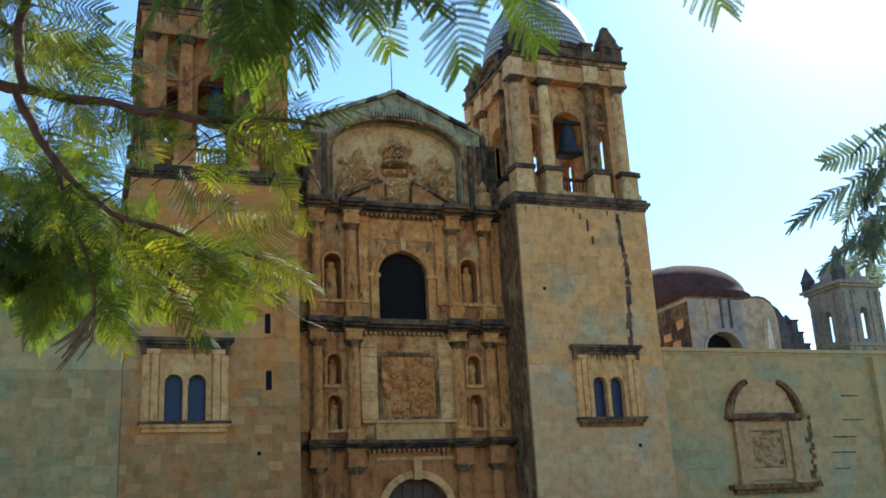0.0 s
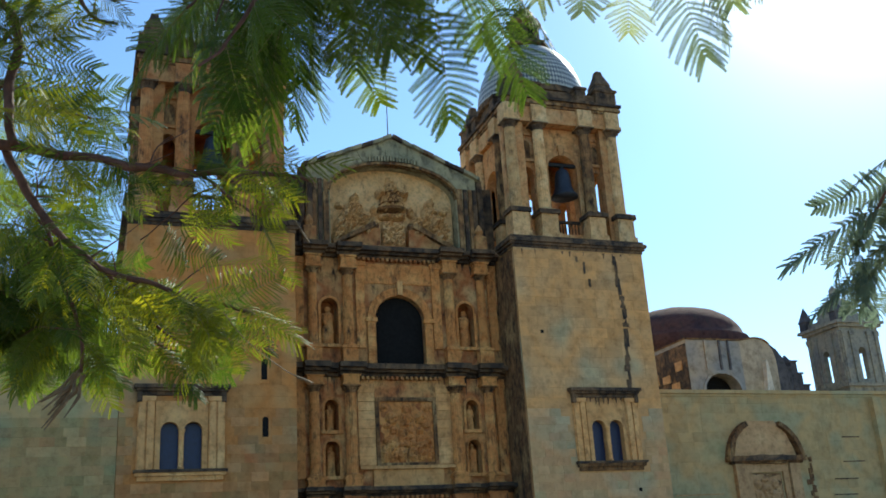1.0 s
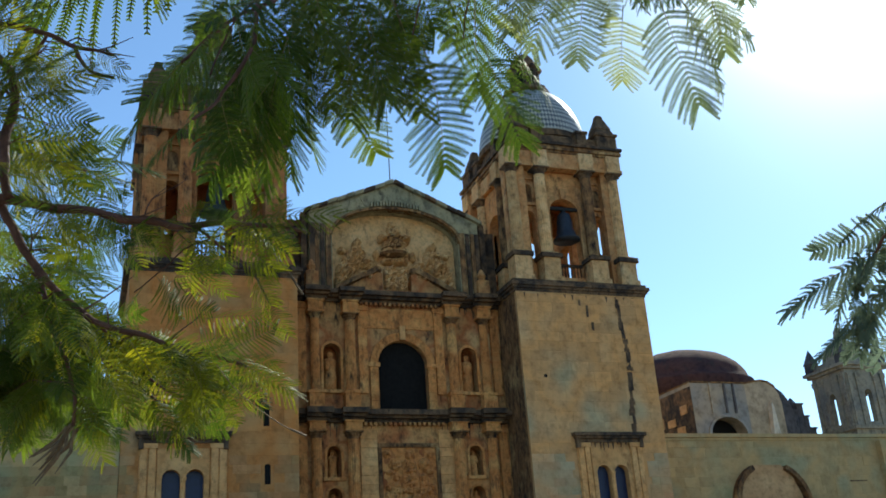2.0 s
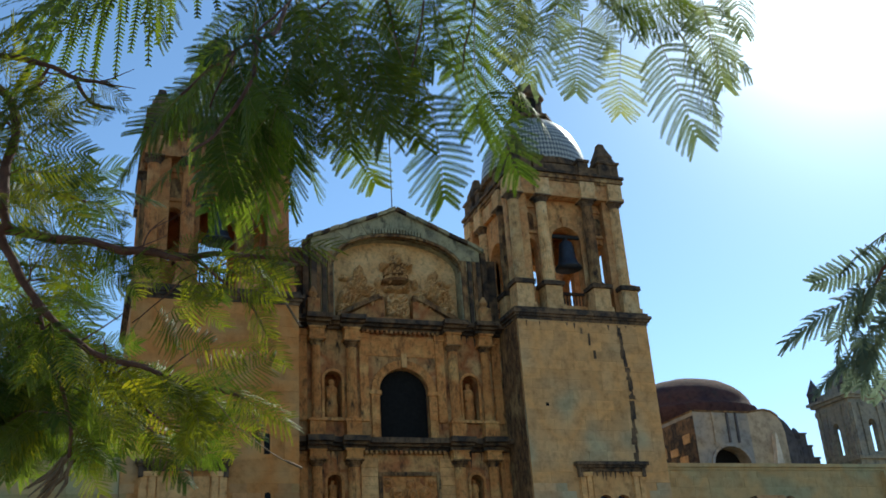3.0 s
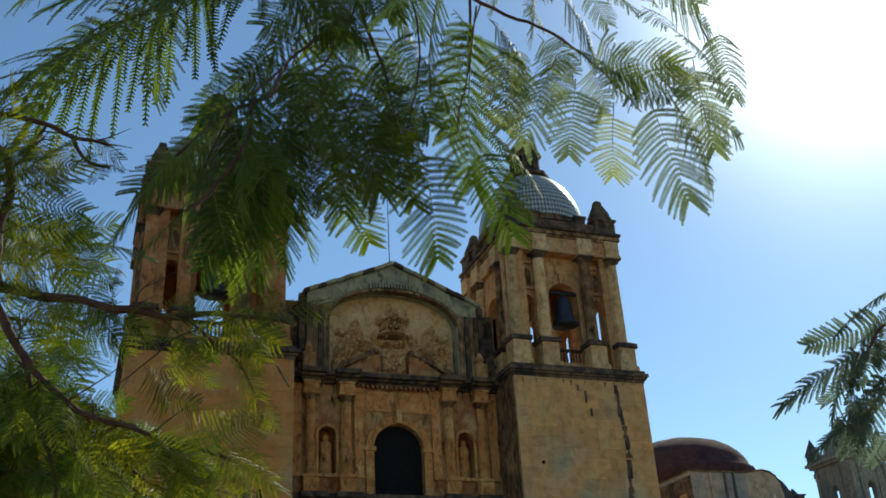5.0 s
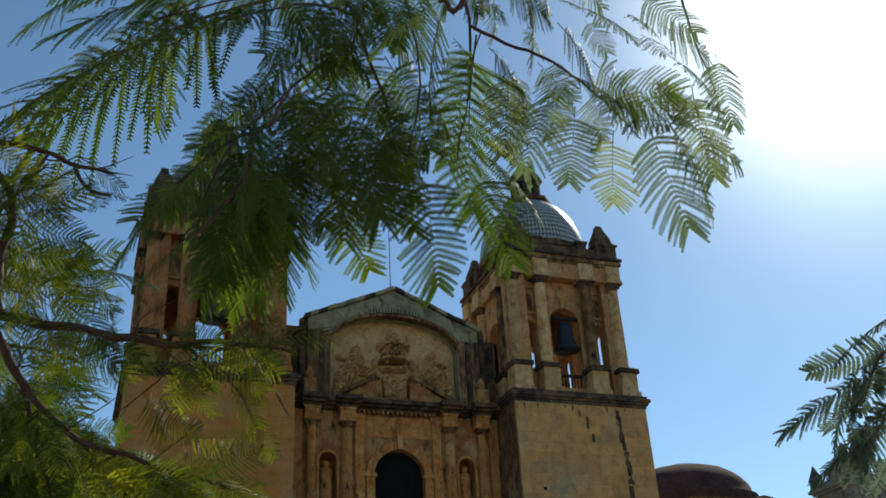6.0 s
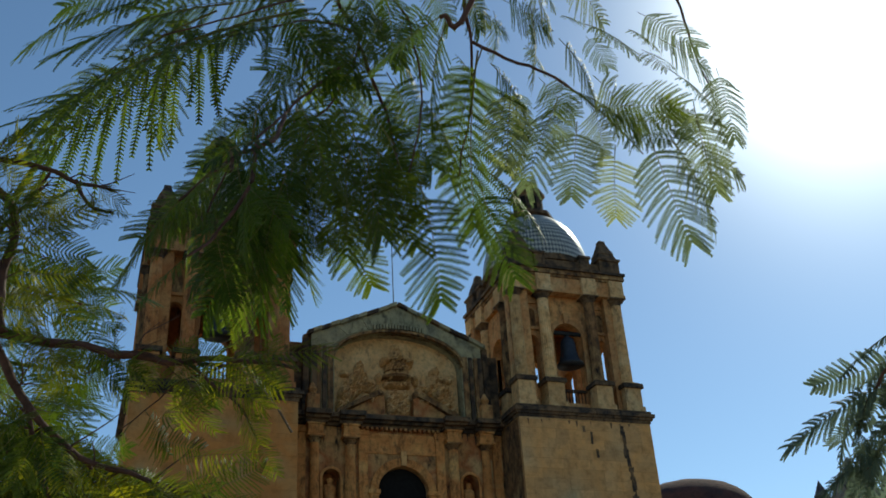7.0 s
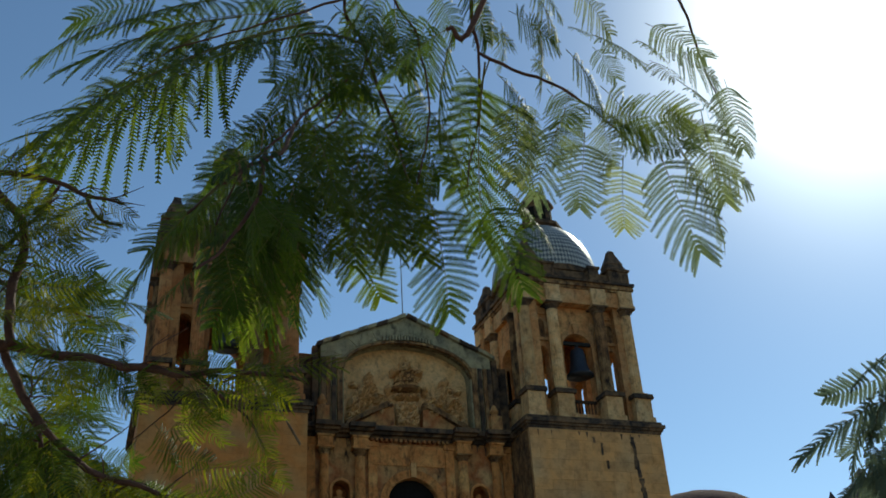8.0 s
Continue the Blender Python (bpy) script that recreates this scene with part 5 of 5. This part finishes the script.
L5 = limb(ta, [(-13.98, -39.43, 2.70), (-13.81, -39.35, 2.56), (-13.72, -39.46, 2.54)], 0.004, 0.002, 105)
L6 = limb(ta, [(-13.78, -39.57, 2.87), (-13.68, -39.60, 2.78), (-13.63, -39.62, 2.69)], 0.004, 0.002, 106)
for ln, cnt, sz, sd in ((L1, 10, 0.15, 131), (L2, 12, 0.16, 132), (L3, 12, 0.16, 133), (L4, 10, 0.13, 134), (L5, 8, 0.13, 135), (L6, 6, 0.12, 136)):
    leafy(ta, ln, cnt, sz, M_LEAF, sd, 0.75, 1.0, 0.3, EDGE)
# side twigs that carry the leaf mass further back
for i in range(12):
    o = (b1, b2, b3, b5)[i % 4]
    p = o[rng.randrange(2, len(o) - 6)]
    q = p + Vector((rng.uniform(-0.3, 0.12), rng.uniform(0.1, 0.5), rng.uniform(-0.14, 0.14)))
    tw = limb(ta, [p, p.lerp(q, 0.5) + Vector((0, 0, 0.03)), q], 0.0026, 0.0014, 50 + i)
    leafy(ta, tw, 6, 0.15, M_LEAF_D if i % 2 else M_LEAF, 60 + i, 0.7, away=EDGE)
# boughs of the dense mass low by the edge
L7 = limb(ta, [(-14.9, -39.3, 3.0), (-14.34, -39.23, 2.78), (-14.23, -39.20, 2.71), (-14.12, -39.18, 2.68), (-14.03, -39.18, 2.67)], 0.007, 0.003, 107)
L8 = limb(ta, [(-14.9, -39.3, 2.98), (-14.35, -39.12, 2.76), (-14.25, -39.09, 2.67), (-14.14, -39.07, 2.64), (-14.08, -39.06, 2.62)], 0.007, 0.003, 108)
L9 = limb(ta, [(-14.9, -39.3, 3.02), (-14.36, -39.18, 2.91), (-14.21, -39.14, 2.86), (-14.09, -39.12, 2.83), (-13.97, -39.11, 2.81)], 0.006, 0.003, 109)
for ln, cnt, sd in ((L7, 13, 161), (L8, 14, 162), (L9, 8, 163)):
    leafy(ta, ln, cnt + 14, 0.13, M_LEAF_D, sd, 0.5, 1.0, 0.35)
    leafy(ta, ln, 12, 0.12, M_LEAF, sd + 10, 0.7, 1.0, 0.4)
# bare side twigs, some with dry tips
rng = random.Random(91)
for o, n in ((b4, 9), (b4b, 3), (b1, 8), (b2, 8), (b3, 5), (b0, 4)):
    for i in range(n):
        p = o[rng.randrange(3, len(o) - 1)]
        q = p + Vector((rng.uniform(-0.03, 0.11), rng.uniform(-0.06, 0.06), rng.uniform(-0.05, 0.08)))
        tw = limb(ta, [p, p.lerp(q, 0.5) + Vector((rng.uniform(-0.012, 0.012), 0, rng.uniform(-0.01, 0.015))), q], 0.0022, 0.0008, 600 + i, 0.004, "twig")
        if i % 2:
            r_ = q + Vector((rng.uniform(0.0, 0.05), 0, rng.uniform(-0.04, 0.03)))
            limb(ta, [tw[len(tw) // 2], tw[len(tw) // 2].lerp(r_, 0.6), r_], 0.0014, 0.0007, 640 + i, 0.003, "twig")
# broad sunlit leaves at the bough ends
for i, (a, b, roll) in enumerate((
    ((-13.71, -39.56, 2.59), (-13.59, -39.63, 2.51), -0.5),
    ((-13.72, -39.56, 2.59), (-13.59, -39.54, 2.67), 0.4),
    ((-13.71, -39.56, 2.56), (-13.63, -39.62, 2.53), 0.0),
    ((-13.78, -39.56, 2.61), (-13.66, -39.53, 2.66), 0.6),
    ((-13.70, -39.66, 2.85), (-13.54, -39.77, 2.87), -0.3),
    ((-13.67, -39.67, 2.85), (-13.71, -39.64, 2.95), -0.5),
    ((-13.75, -39.66, 2.85), (-13.65, -39.69, 2.74), 0.4),
    ((-13.63, -39.66, 2.83), (-13.61, -39.65, 2.93), 0.0),
    ((-13.73, -39.55, 2.53), (-13.66, -39.48, 2.46), -0.3),
    ((-13.91, -39.56, 2.62), (-13.82, -39.47, 2.50), 0.4),
    ((-13.84, -39.60, 2.73), (-13.76, -39.68, 2.75), 0.0),
    ((-13.85, -39.58, 2.70), (-13.73, -39.53, 2.69), 0.6),
    ((-13.77, -39.58, 2.66), (-13.66, -39.66, 2.66), -0.3),
    ((-13.97, -39.55, 2.61), (-13.93, -39.58, 2.46), 0.4),
    ((-13.85, -39.64, 2.84), (-13.78, -39.62, 2.93), 0.0))):
    frond(ta, a, b, M_LEAF, i, roll)
for i, pts in enumerate(([(-13.73, -39.56, 2.57), (-13.68, -39.55, 2.51), (-13.60, -39.55, 2.45), (-13.54, -39.55, 2.42)], [(-13.65, -39.65, 2.81), (-13.61, -39.64, 2.78), (-13.56, -39.63, 2.71)])):
    bm = bmesh.new()
    line = smooth_line(pts, 6, 0.002, 180 + i)
    tube(bm, line, [0.0012 + (0.0016 if k > len(line) - 5 else 0) for k in range(len(line))], 5)
    part("bare_stalk", bm, M_POD, ta, "dry bare leaf stalk")
# hanging dry pods
rng = random.Random(12)
for i in range(11):
    a = Vector((-14.01, -39.32, 2.49)) + Vector((rng.uniform(-0.012, 0.012), rng.uniform(-0.02, 0.02), rng.uniform(-0.02, 0.02)))
    e = a + Vector((rng.uniform(-0.08, -0.02), rng.uniform(-0.03, 0.03), rng.uniform(-0.12, -0.06)))
    bm = bmesh.new()
    tube(bm, [a, a.lerp(e, 0.5) + Vector((0.012, 0, 0)), e], [0.003, 0.0045, 0.0012], 5)
    part("seed_pod", bm, M_POD, ta, "dry brown hanging seed pod")

# a second tree further back on the same side
td = thing("feathery_tree", (-18.2, -36.6, GROUND), "dense feathery-leaved tree with shaded lower boughs", "tree", "trees round the viewpoint")
limb(td, [(-18.2, -36.6, GROUND), (-18.0, -36.9, 1.6), (-17.2, -37.3, 2.7), (-16.2, -37.6, 3.1), (-15.4, -37.85, 3.1)], 0.15, 0.03, 111, 0.02, "trunk")
D1 = limb(td, [(-15.4, -37.85, 3.1), (-14.59, -37.94, 2.94), (-14.21, -37.99, 2.90), (-13.95, -38.07, 2.84)], 0.012, 0.004, 112)
D2 = limb(td, [(-15.4, -37.85, 3.1), (-14.61, -38.08, 3.36), (-14.26, -38.16, 3.40), (-14.01, -38.23, 3.33)], 0.012, 0.004, 113)
D3 = limb(td, [(-15.4, -37.85, 3.1), (-14.64, -38.16, 3.76), (-14.26, -38.21, 3.74), (-14.01, -38.27, 3.66)], 0.012, 0.004, 114)
D4 = limb(td, [(-15.4, -37.85, 3.1), (-14.49, -38.17, 3.07), (-14.14, -38.22, 3.00), (-13.82, -38.31, 2.93)], 0.012, 0.004, 115)
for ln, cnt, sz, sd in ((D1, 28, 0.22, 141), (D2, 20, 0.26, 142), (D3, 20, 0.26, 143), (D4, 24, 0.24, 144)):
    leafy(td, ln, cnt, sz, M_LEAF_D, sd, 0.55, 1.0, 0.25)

# tree that overhangs the view from behind
tb = thing("overhanging_tree", (-12.6, -44.6, GROUND), "feathery-leaved tree overhanging the view against the sky", "tree", "trees round the viewpoint")
limb(tb, [(-12.6, -44.6, GROUND), (-12.6, -44.5, 2.2), (-12.7, -43.6, 4.2), (-12.9, -41.8, 5.0), (-13.0, -40.4, 4.75), (-13.05, -39.8, 4.3)], 0.16, 0.02, 11, 0.02, "trunk")
O1 = limb(tb, [(-13.05, -40.2, 4.6), (-13.35, -39.85, 4.35), (-13.45, -39.59, 4.05), (-13.36, -39.51, 3.94), (-13.42, -39.42, 3.77), (-13.55, -39.41, 3.62)], 0.0077, 0.002, 12)
O2 = limb(tb, [(-13.05, -39.8, 4.3), (-13.07, -39.63, 4.10), (-13.02, -39.54, 3.99), (-12.99, -39.43, 3.85), (-13.01, -39.33, 3.64)], 0.0077, 0.002, 13)
O3 = limb(tb, [(-13.02, -39.54, 3.98), (-12.77, -39.53, 3.92), (-12.65, -39.50, 3.89), (-12.54, -39.46, 3.85), (-12.40, -39.42, 3.77)], 0.0055, 0.002, 14)
O4 = limb(tb, [(-13.0, -40.1, 4.52), (-12.50, -39.80, 4.23), (-12.40, -39.74, 4.11), (-12.33, -39.68, 4.01), (-12.21, -39.58, 3.88)], 0.0066, 0.002, 15)
O6 = limb(tb, [(-13.45, -39.59, 4.05), (-13.66, -39.65, 3.86), (-13.91, -39.63, 3.72)], 0.0039, 0.002, 16)
O7 = limb(tb, [(-13.36, -39.51, 3.92), (-13.25, -39.40, 3.75), (-13.20, -39.33, 3.62)], 0.006, 0.003, 17)
O8 = limb(tb, [(-13.40, -39.50, 3.85), (-13.51, -39.54, 3.70), (-13.58, -39.57, 3.59), (-13.71, -39.64, 3.38), (-13.77, -39.65, 3.21)], 0.0044, 0.002, 91)
O11 = limb(tb, [(-13.36, -39.52, 3.95), (-13.52, -39.58, 3.91), (-13.74, -39.58, 3.80)], 0.0039, 0.002, 94)
O13 = limb(tb, [(-13.2, -39.95, 4.4), (-13.32, -39.67, 4.09), (-13.23, -39.58, 3.97), (-13.17, -39.49, 3.77), (-13.19, -39.40, 3.57)], 0.0050, 0.002, 96)
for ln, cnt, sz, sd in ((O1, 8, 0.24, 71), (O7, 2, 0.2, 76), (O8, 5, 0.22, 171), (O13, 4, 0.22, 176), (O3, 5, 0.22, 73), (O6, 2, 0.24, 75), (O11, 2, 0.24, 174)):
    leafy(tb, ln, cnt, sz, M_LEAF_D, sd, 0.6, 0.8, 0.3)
O14 = limb(tb, [(-13.58, -39.57, 3.59), (-13.63, -39.68, 3.42), (-13.74, -39.76, 3.29), (-13.84, -39.74, 3.18)], 0.006, 0.003, 97)
O15 = limb(tb, [(-13.66, -39.62, 3.45), (-13.68, -39.70, 3.28), (-13.75, -39.72, 3.13), (-13.81, -39.73, 3.05)], 0.006, 0.003, 98)
leafy(tb, O14, 5, 0.22, M_LEAF_D, 177, 0.6, 0.8, 0.2)
leafy(tb, O15, 4, 0.2, M_LEAF_D, 178, 0.6, 0.8, 0.2)
K = 0


def key_leaf(parent, a, b, roll=0.0, mat=None):
    global K
    K += 1
    frond(parent, a, b, mat or M_LEAF_D, K, roll)


# the broad hanging leaves: root, tip, roll, and whether coloured as sunlit
OVERHANG = (
    ((-13.54, -39.63, 3.9), (-14.22, -39.54, 3.67), 0.3, 0),
    ((-13.7, -39.61, 3.82), (-14.25, -39.3, 3.62), -0.2, 0),
    ((-13.67, -39.67, 3.5), (-13.68, -39.37, 3.26), 0.2, 1),
    ((-13.62, -39.58, 3.26), (-13.77, -39.34, 3.1), -0.3, 1),
    ((-13.7, -39.28, 3.56), (-13.87, -39.31, 3.44), 0.5, 0),
    ((-13.66, -39.28, 3.73), (-13.79, -39.09, 3.68), 0.2, 0),
    ((-13.45, -39.24, 3.42), (-13.43, -39.05, 3.33), 0.1, 0),
    ((-13.39, -39.3, 3.5), (-13.24, -39.12, 3.32), 0.2, 0),
    ((-13.16, -39.4, 3.55), (-12.98, -39.17, 3.29), -0.2, 0),
    ((-13.03, -39.6, 3.9), (-12.98, -39.18, 3.54), 0.1, 0),
    ((-13.03, -39.53, 3.48), (-12.97, -39.52, 3.22), 0.3, 0),
    ((-12.99, -39.52, 3.53), (-12.78, -39.43, 3.48), -0.3, 0),
    ((-13.57, -39.51, 3.68), (-13.39, -39.26, 3.48), 0.5, 0),
    ((-13.45, -39.55, 3.71), (-13.25, -39.5, 3.37), -0.5, 0),
    ((-13.35, -39.48, 3.74), (-13.1, -39.31, 3.62), 0.4, 0),
    ((-13.52, -39.55, 3.8), (-13.56, -39.24, 3.6), 0.3, 0),
    ((-13.37, -39.48, 3.91), (-13.48, -39.39, 3.66), -0.2, 0),
    ((-13.27, -39.47, 3.87), (-13.03, -39.28, 3.71), 0.2, 0),
    ((-13.49, -39.55, 3.55), (-13.53, -39.28, 3.37), 0.6, 0),
    ((-13.4, -39.47, 3.58), (-13.36, -39.42, 3.3), -0.4, 0),
    ((-13.31, -39.49, 3.57), (-13.18, -39.26, 3.38), 0.5, 0),
    ((-13.54, -39.55, 3.47), (-13.71, -39.32, 3.38), -0.5, 1),
    ((-13.46, -39.56, 4.02), (-13.64, -39.44, 3.77), 0.3, 0),
    ((-13.4, -39.59, 4.04), (-13.14, -39.44, 3.97), -0.3, 0),
    ((-13.28, -39.55, 4.03), (-13.37, -39.3, 3.97), 0.5, 0),
    ((-13.54, -39.48, 4.11), (-13.76, -39.45, 3.96), 0.2, 0),
    ((-13.17, -39.57, 4.09), (-13.22, -39.32, 4.02), -0.5, 0),
    ((-13.13, -39.62, 3.97), (-13.15, -39.33, 3.84), 0.3, 0),
    ((-13.43, -39.53, 3.91), (-13.61, -39.53, 3.79), -0.6, 0),
    ((-13.59, -39.47, 3.46), (-13.65, -39.44, 3.22), 0.7, 0),
    ((-12.79, -39.6, 3.77), (-12.89, -39.51, 3.54), 0.2, 0),
    ((-12.73, -39.59, 3.71), (-12.65, -39.36, 3.57), -0.2, 0),
    ((-12.62, -39.6, 3.64), (-12.54, -39.39, 3.51), 0.1, 0),
    ((-12.54, -39.66, 3.64), (-12.46, -39.63, 3.34), 0.3, 0),
    ((-12.46, -39.65, 3.65), (-12.23, -39.55, 3.51), -0.3, 0),
    ((-12.41, -39.68, 3.63), (-12.19, -39.64, 3.59), 0.2, 0),
    ((-12.67, -39.62, 3.87), (-12.43, -39.53, 3.79), 0.4, 0),
    ((-12.88, -39.67, 4.05), (-12.74, -39.48, 3.97), -0.3, 0),
    ((-12.57, -39.76, 4.02), (-12.47, -39.85, 3.87), 0.2, 0),
    ((-12.72, -39.7, 3.99), (-12.51, -39.67, 4.0), -0.4, 0),
    ((-12.51, -39.66, 3.79), (-12.29, -39.63, 3.78), 0.3, 0),
    ((-12.34, -39.77, 3.85), (-12.31, -39.76, 3.64), -0.2, 0),
    ((-12.96, -39.65, 4.07), (-12.75, -39.59, 4.08), 0.5, 0),
    ((-12.99, -39.59, 3.87), (-12.8, -39.48, 3.83), 0.2, 0),
    ((-12.92, -39.57, 3.82), (-12.94, -39.52, 3.59), -0.3, 0),
    ((-12.68, -39.6, 3.78), (-12.54, -39.46, 3.7), 0.5, 0),
    ((-12.43, -39.7, 3.86), (-12.25, -39.65, 3.85), -0.1, 0),
    ((-12.4, -39.71, 3.76), (-12.38, -39.67, 3.5), 0.3, 0),
    ((-12.78, -39.64, 3.97), (-12.57, -39.54, 3.91), 0.1, 0),
    ((-12.47, -39.71, 3.98), (-12.25, -39.67, 3.96), 0.3, 0),
    ((-13.73, -39.57, 3.93), (-14.16, -39.43, 3.9), 0.3, 0),
    ((-13.92, -39.5, 4.02), (-14.19, -39.39, 4.01), -0.3, 0),
    ((-14.08, -39.44, 3.94), (-14.28, -39.32, 3.91), 0.2, 0),
    ((-13.65, -39.57, 4.07), (-13.51, -39.41, 3.99), 0.4, 0),
    ((-13.3, -39.63, 4.12), (-13.37, -39.41, 4.03), -0.3, 0),
    ((-13.12, -39.7, 4.12), (-12.96, -39.57, 4.04), 0.3, 0),
    ((-12.93, -39.73, 4.14), (-12.76, -39.62, 4.06), -0.2, 0),
    ((-12.79, -39.74, 4.14), (-12.6, -39.67, 4.08), 0.3, 0),
    ((-13.82, -39.53, 4.05), (-13.92, -39.36, 3.98), 0.5, 0),
    ((-13.62, -39.65, 3.46), (-13.82, -39.43, 3.3), 0.2, 1),
    ((-13.63, -39.57, 3.44), (-13.74, -39.32, 3.2), -0.3, 0),
    ((-13.58, -39.6, 3.38), (-13.66, -39.36, 3.13), 0.3, 1),
    ((-13.67, -39.52, 3.54), (-13.86, -39.31, 3.4), -0.2, 0),
    ((-13.53, -39.49, 3.37), (-13.57, -39.28, 3.18), 0.2, 0),
    ((-13.71, -39.48, 3.49), (-13.83, -39.28, 3.33), 0.4, 0),
    ((-13.61, -39.54, 3.65), (-13.8, -39.35, 3.56), -0.4, 0),
    ((-13.52, -39.59, 3.52), (-13.61, -39.37, 3.36), 0.3, 1),
    ((-13.67, -39.42, 3.48), (-13.69, -39.21, 3.3), 0.1, 0),
    ((-13.55, -39.51, 3.5), (-13.52, -39.28, 3.28), -0.5, 0),
    ((-13.44, -39.49, 3.62), (-13.25, -39.31, 3.42), 0.3, 0),
    ((-13.51, -39.51, 3.5), (-13.4, -39.34, 3.34), -0.3, 0),
    ((-13.38, -39.51, 3.62), (-13.39, -39.27, 3.41), 0.5, 0),
    ((-13.28, -39.48, 3.64), (-13.12, -39.33, 3.48), -0.2, 0),
    ((-13.35, -39.51, 3.53), (-13.24, -39.35, 3.38), 0.4, 0),
    ((-13.63, -39.47, 3.37), (-13.8, -39.29, 3.25), 0.1, 0),
    ((-13.56, -39.41, 3.35), (-13.68, -39.2, 3.15), -0.2, 0),
)
rng = random.Random(44)
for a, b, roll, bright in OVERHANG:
    # leaves nearest the sun take the paler lit copy
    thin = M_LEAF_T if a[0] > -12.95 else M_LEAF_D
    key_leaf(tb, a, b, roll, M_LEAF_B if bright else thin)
    # younger leaves behind, crowded near the hub of the boughs
    a, b = Vector(a), Vector(b)
    for k in range(0 if b.z < 3.53 else 1 if a.x > -13.75 else 0):
        o = Vector((rng.uniform(-0.1, 0.1), rng.uniform(0.0, 0.2), rng.uniform(0.02, 0.14)))
        turn = Matrix.Rotation(rng.uniform(-0.6, 0.6), 3, HANG)
        key_leaf(tb, a + o, a + o + turn @ (b - a) * rng.uniform(0.5, 0.8), roll + rng.uniform(-0.5, 0.5), thin)
# one leaf close by
limb(tb, [(-13.05, -40.9, 4.9), (-13.2, -40.85, 4.0), (-13.49, -40.65, 3.08), (-13.56, -40.64, 2.99)], 0.008, 0.003, 19)
frond(tb, (-13.56, -40.64, 2.99), (-13.65, -40.59, 2.94), M_LEAF_B, 2, 0.5)

# tree beside the gallery
tc = thing("side_tree", (-8.6, -38.6, GROUND), "feathery-leaved tree with drooping boughs against the sky", "tree", "trees round the viewpoint")
limb(tc, [(-8.6, -38.6, GROUND), (-8.6, -38.6, 2.0), (-9.2, -38.8, 3.2), (-10.2, -38.95, 3.62), (-10.93, -39.10, 3.52)], 0.13, 0.018, 21, 0.02, "trunk")
R1 = limb(tc, [(-10.93, -39.10, 3.52), (-10.99, -38.86, 3.42), (-11.04, -38.70, 3.30), (-11.06, -38.56, 3.14)], 0.010, 0.003, 22)
R2 = limb(tc, [(-10.6, -39.0, 3.58), (-10.88, -38.84, 3.30), (-11.00, -38.68, 3.12), (-11.04, -38.56, 3.02)], 0.009, 0.003, 23)
R3 = limb(tc, [(-10.88, -38.84, 3.30), (-10.92, -38.72, 3.14), (-10.95, -38.62, 2.99)], 0.006, 0.003, 24)
leafy(tc, R1, 10, 0.17, M_LEAF_S, 81, 0.7, 0.6, 0.1)
leafy(tc, R2, 10, 0.15, M_LEAF_S, 82, 0.7, 0.6, 0.3)
for a, b, roll in (
    ((-10.97, -38.90, 3.53), (-11.09, -38.62, 3.485), 0.9),
    ((-10.98, -38.85, 3.42), (-11.15, -38.52, 3.38), -0.8),
    ((-10.99, -38.80, 3.34), (-11.25, -38.39, 3.255), 0.5),
    ((-11.06, -38.73, 3.37), (-11.12, -38.45, 3.15), 0.9),
    ((-10.98, -38.83, 3.34), (-11.01, -38.58, 3.21), -0.5),
    ((-10.98, -38.77, 3.24), (-11.04, -38.48, 2.99), 0.4),
    ((-10.96, -38.77, 3.21), (-11.13, -38.42, 3.09), 0.7),
    ((-10.98, -38.87, 3.46), (-11.02, -38.66, 3.39), 0.2)):
    key_leaf(tc, a, b, roll, M_LEAF_S)
for a, b, roll in (
    ((-11.02, -38.62, 3.10), (-11.15, -38.38, 3.01), 0.6),
    ((-11.03, -38.58, 3.06), (-11.07, -38.45, 2.96), 0.2),
    ((-10.95, -38.66, 3.02), (-10.97, -38.51, 2.89), -0.4)):
    key_leaf(tc, a, b, roll, M_LEAF_S)


def crown(parent, root, reach, seed, count, mat):
    """Boughs that fill the crown round the trunk's head."""
    rng = random.Random(seed)
    root = Vector(root)
    for i in range(count):
        a = reach[0] + (reach[1] - reach[0]) * (i + 0.5) / count
        out = Vector((math.cos(a), math.sin(a), rng.uniform(0.5, 1.0))) * rng.uniform(1.2, 1.9)
        bend = root + out * 0.5 + Vector((0, 0, 0.25))
        ln = limb(parent, [root, bend, root + out], 0.035, 0.008, seed + i, 0.02)
        leafy(parent, ln, 14, 0.42, mat, seed + 50 + i, 0.5, 1.0, 0.35)


crown(ta, (-16.3, -39.2, 2.3), (1.9, 4.6), 300, 6, M_LEAF)
crown(td, (-17.6, -37.1, 2.3), (1.6, 4.2), 320, 7, M_LEAF)
crown(tb, (-12.65, -44.2, 3.2), (3.3, 6.1), 340, 6, M_LEAF_D)
crown(tc, (-8.6, -38.6, 2.4), (-1.4, 1.4), 360, 6, M_LEAF_D)
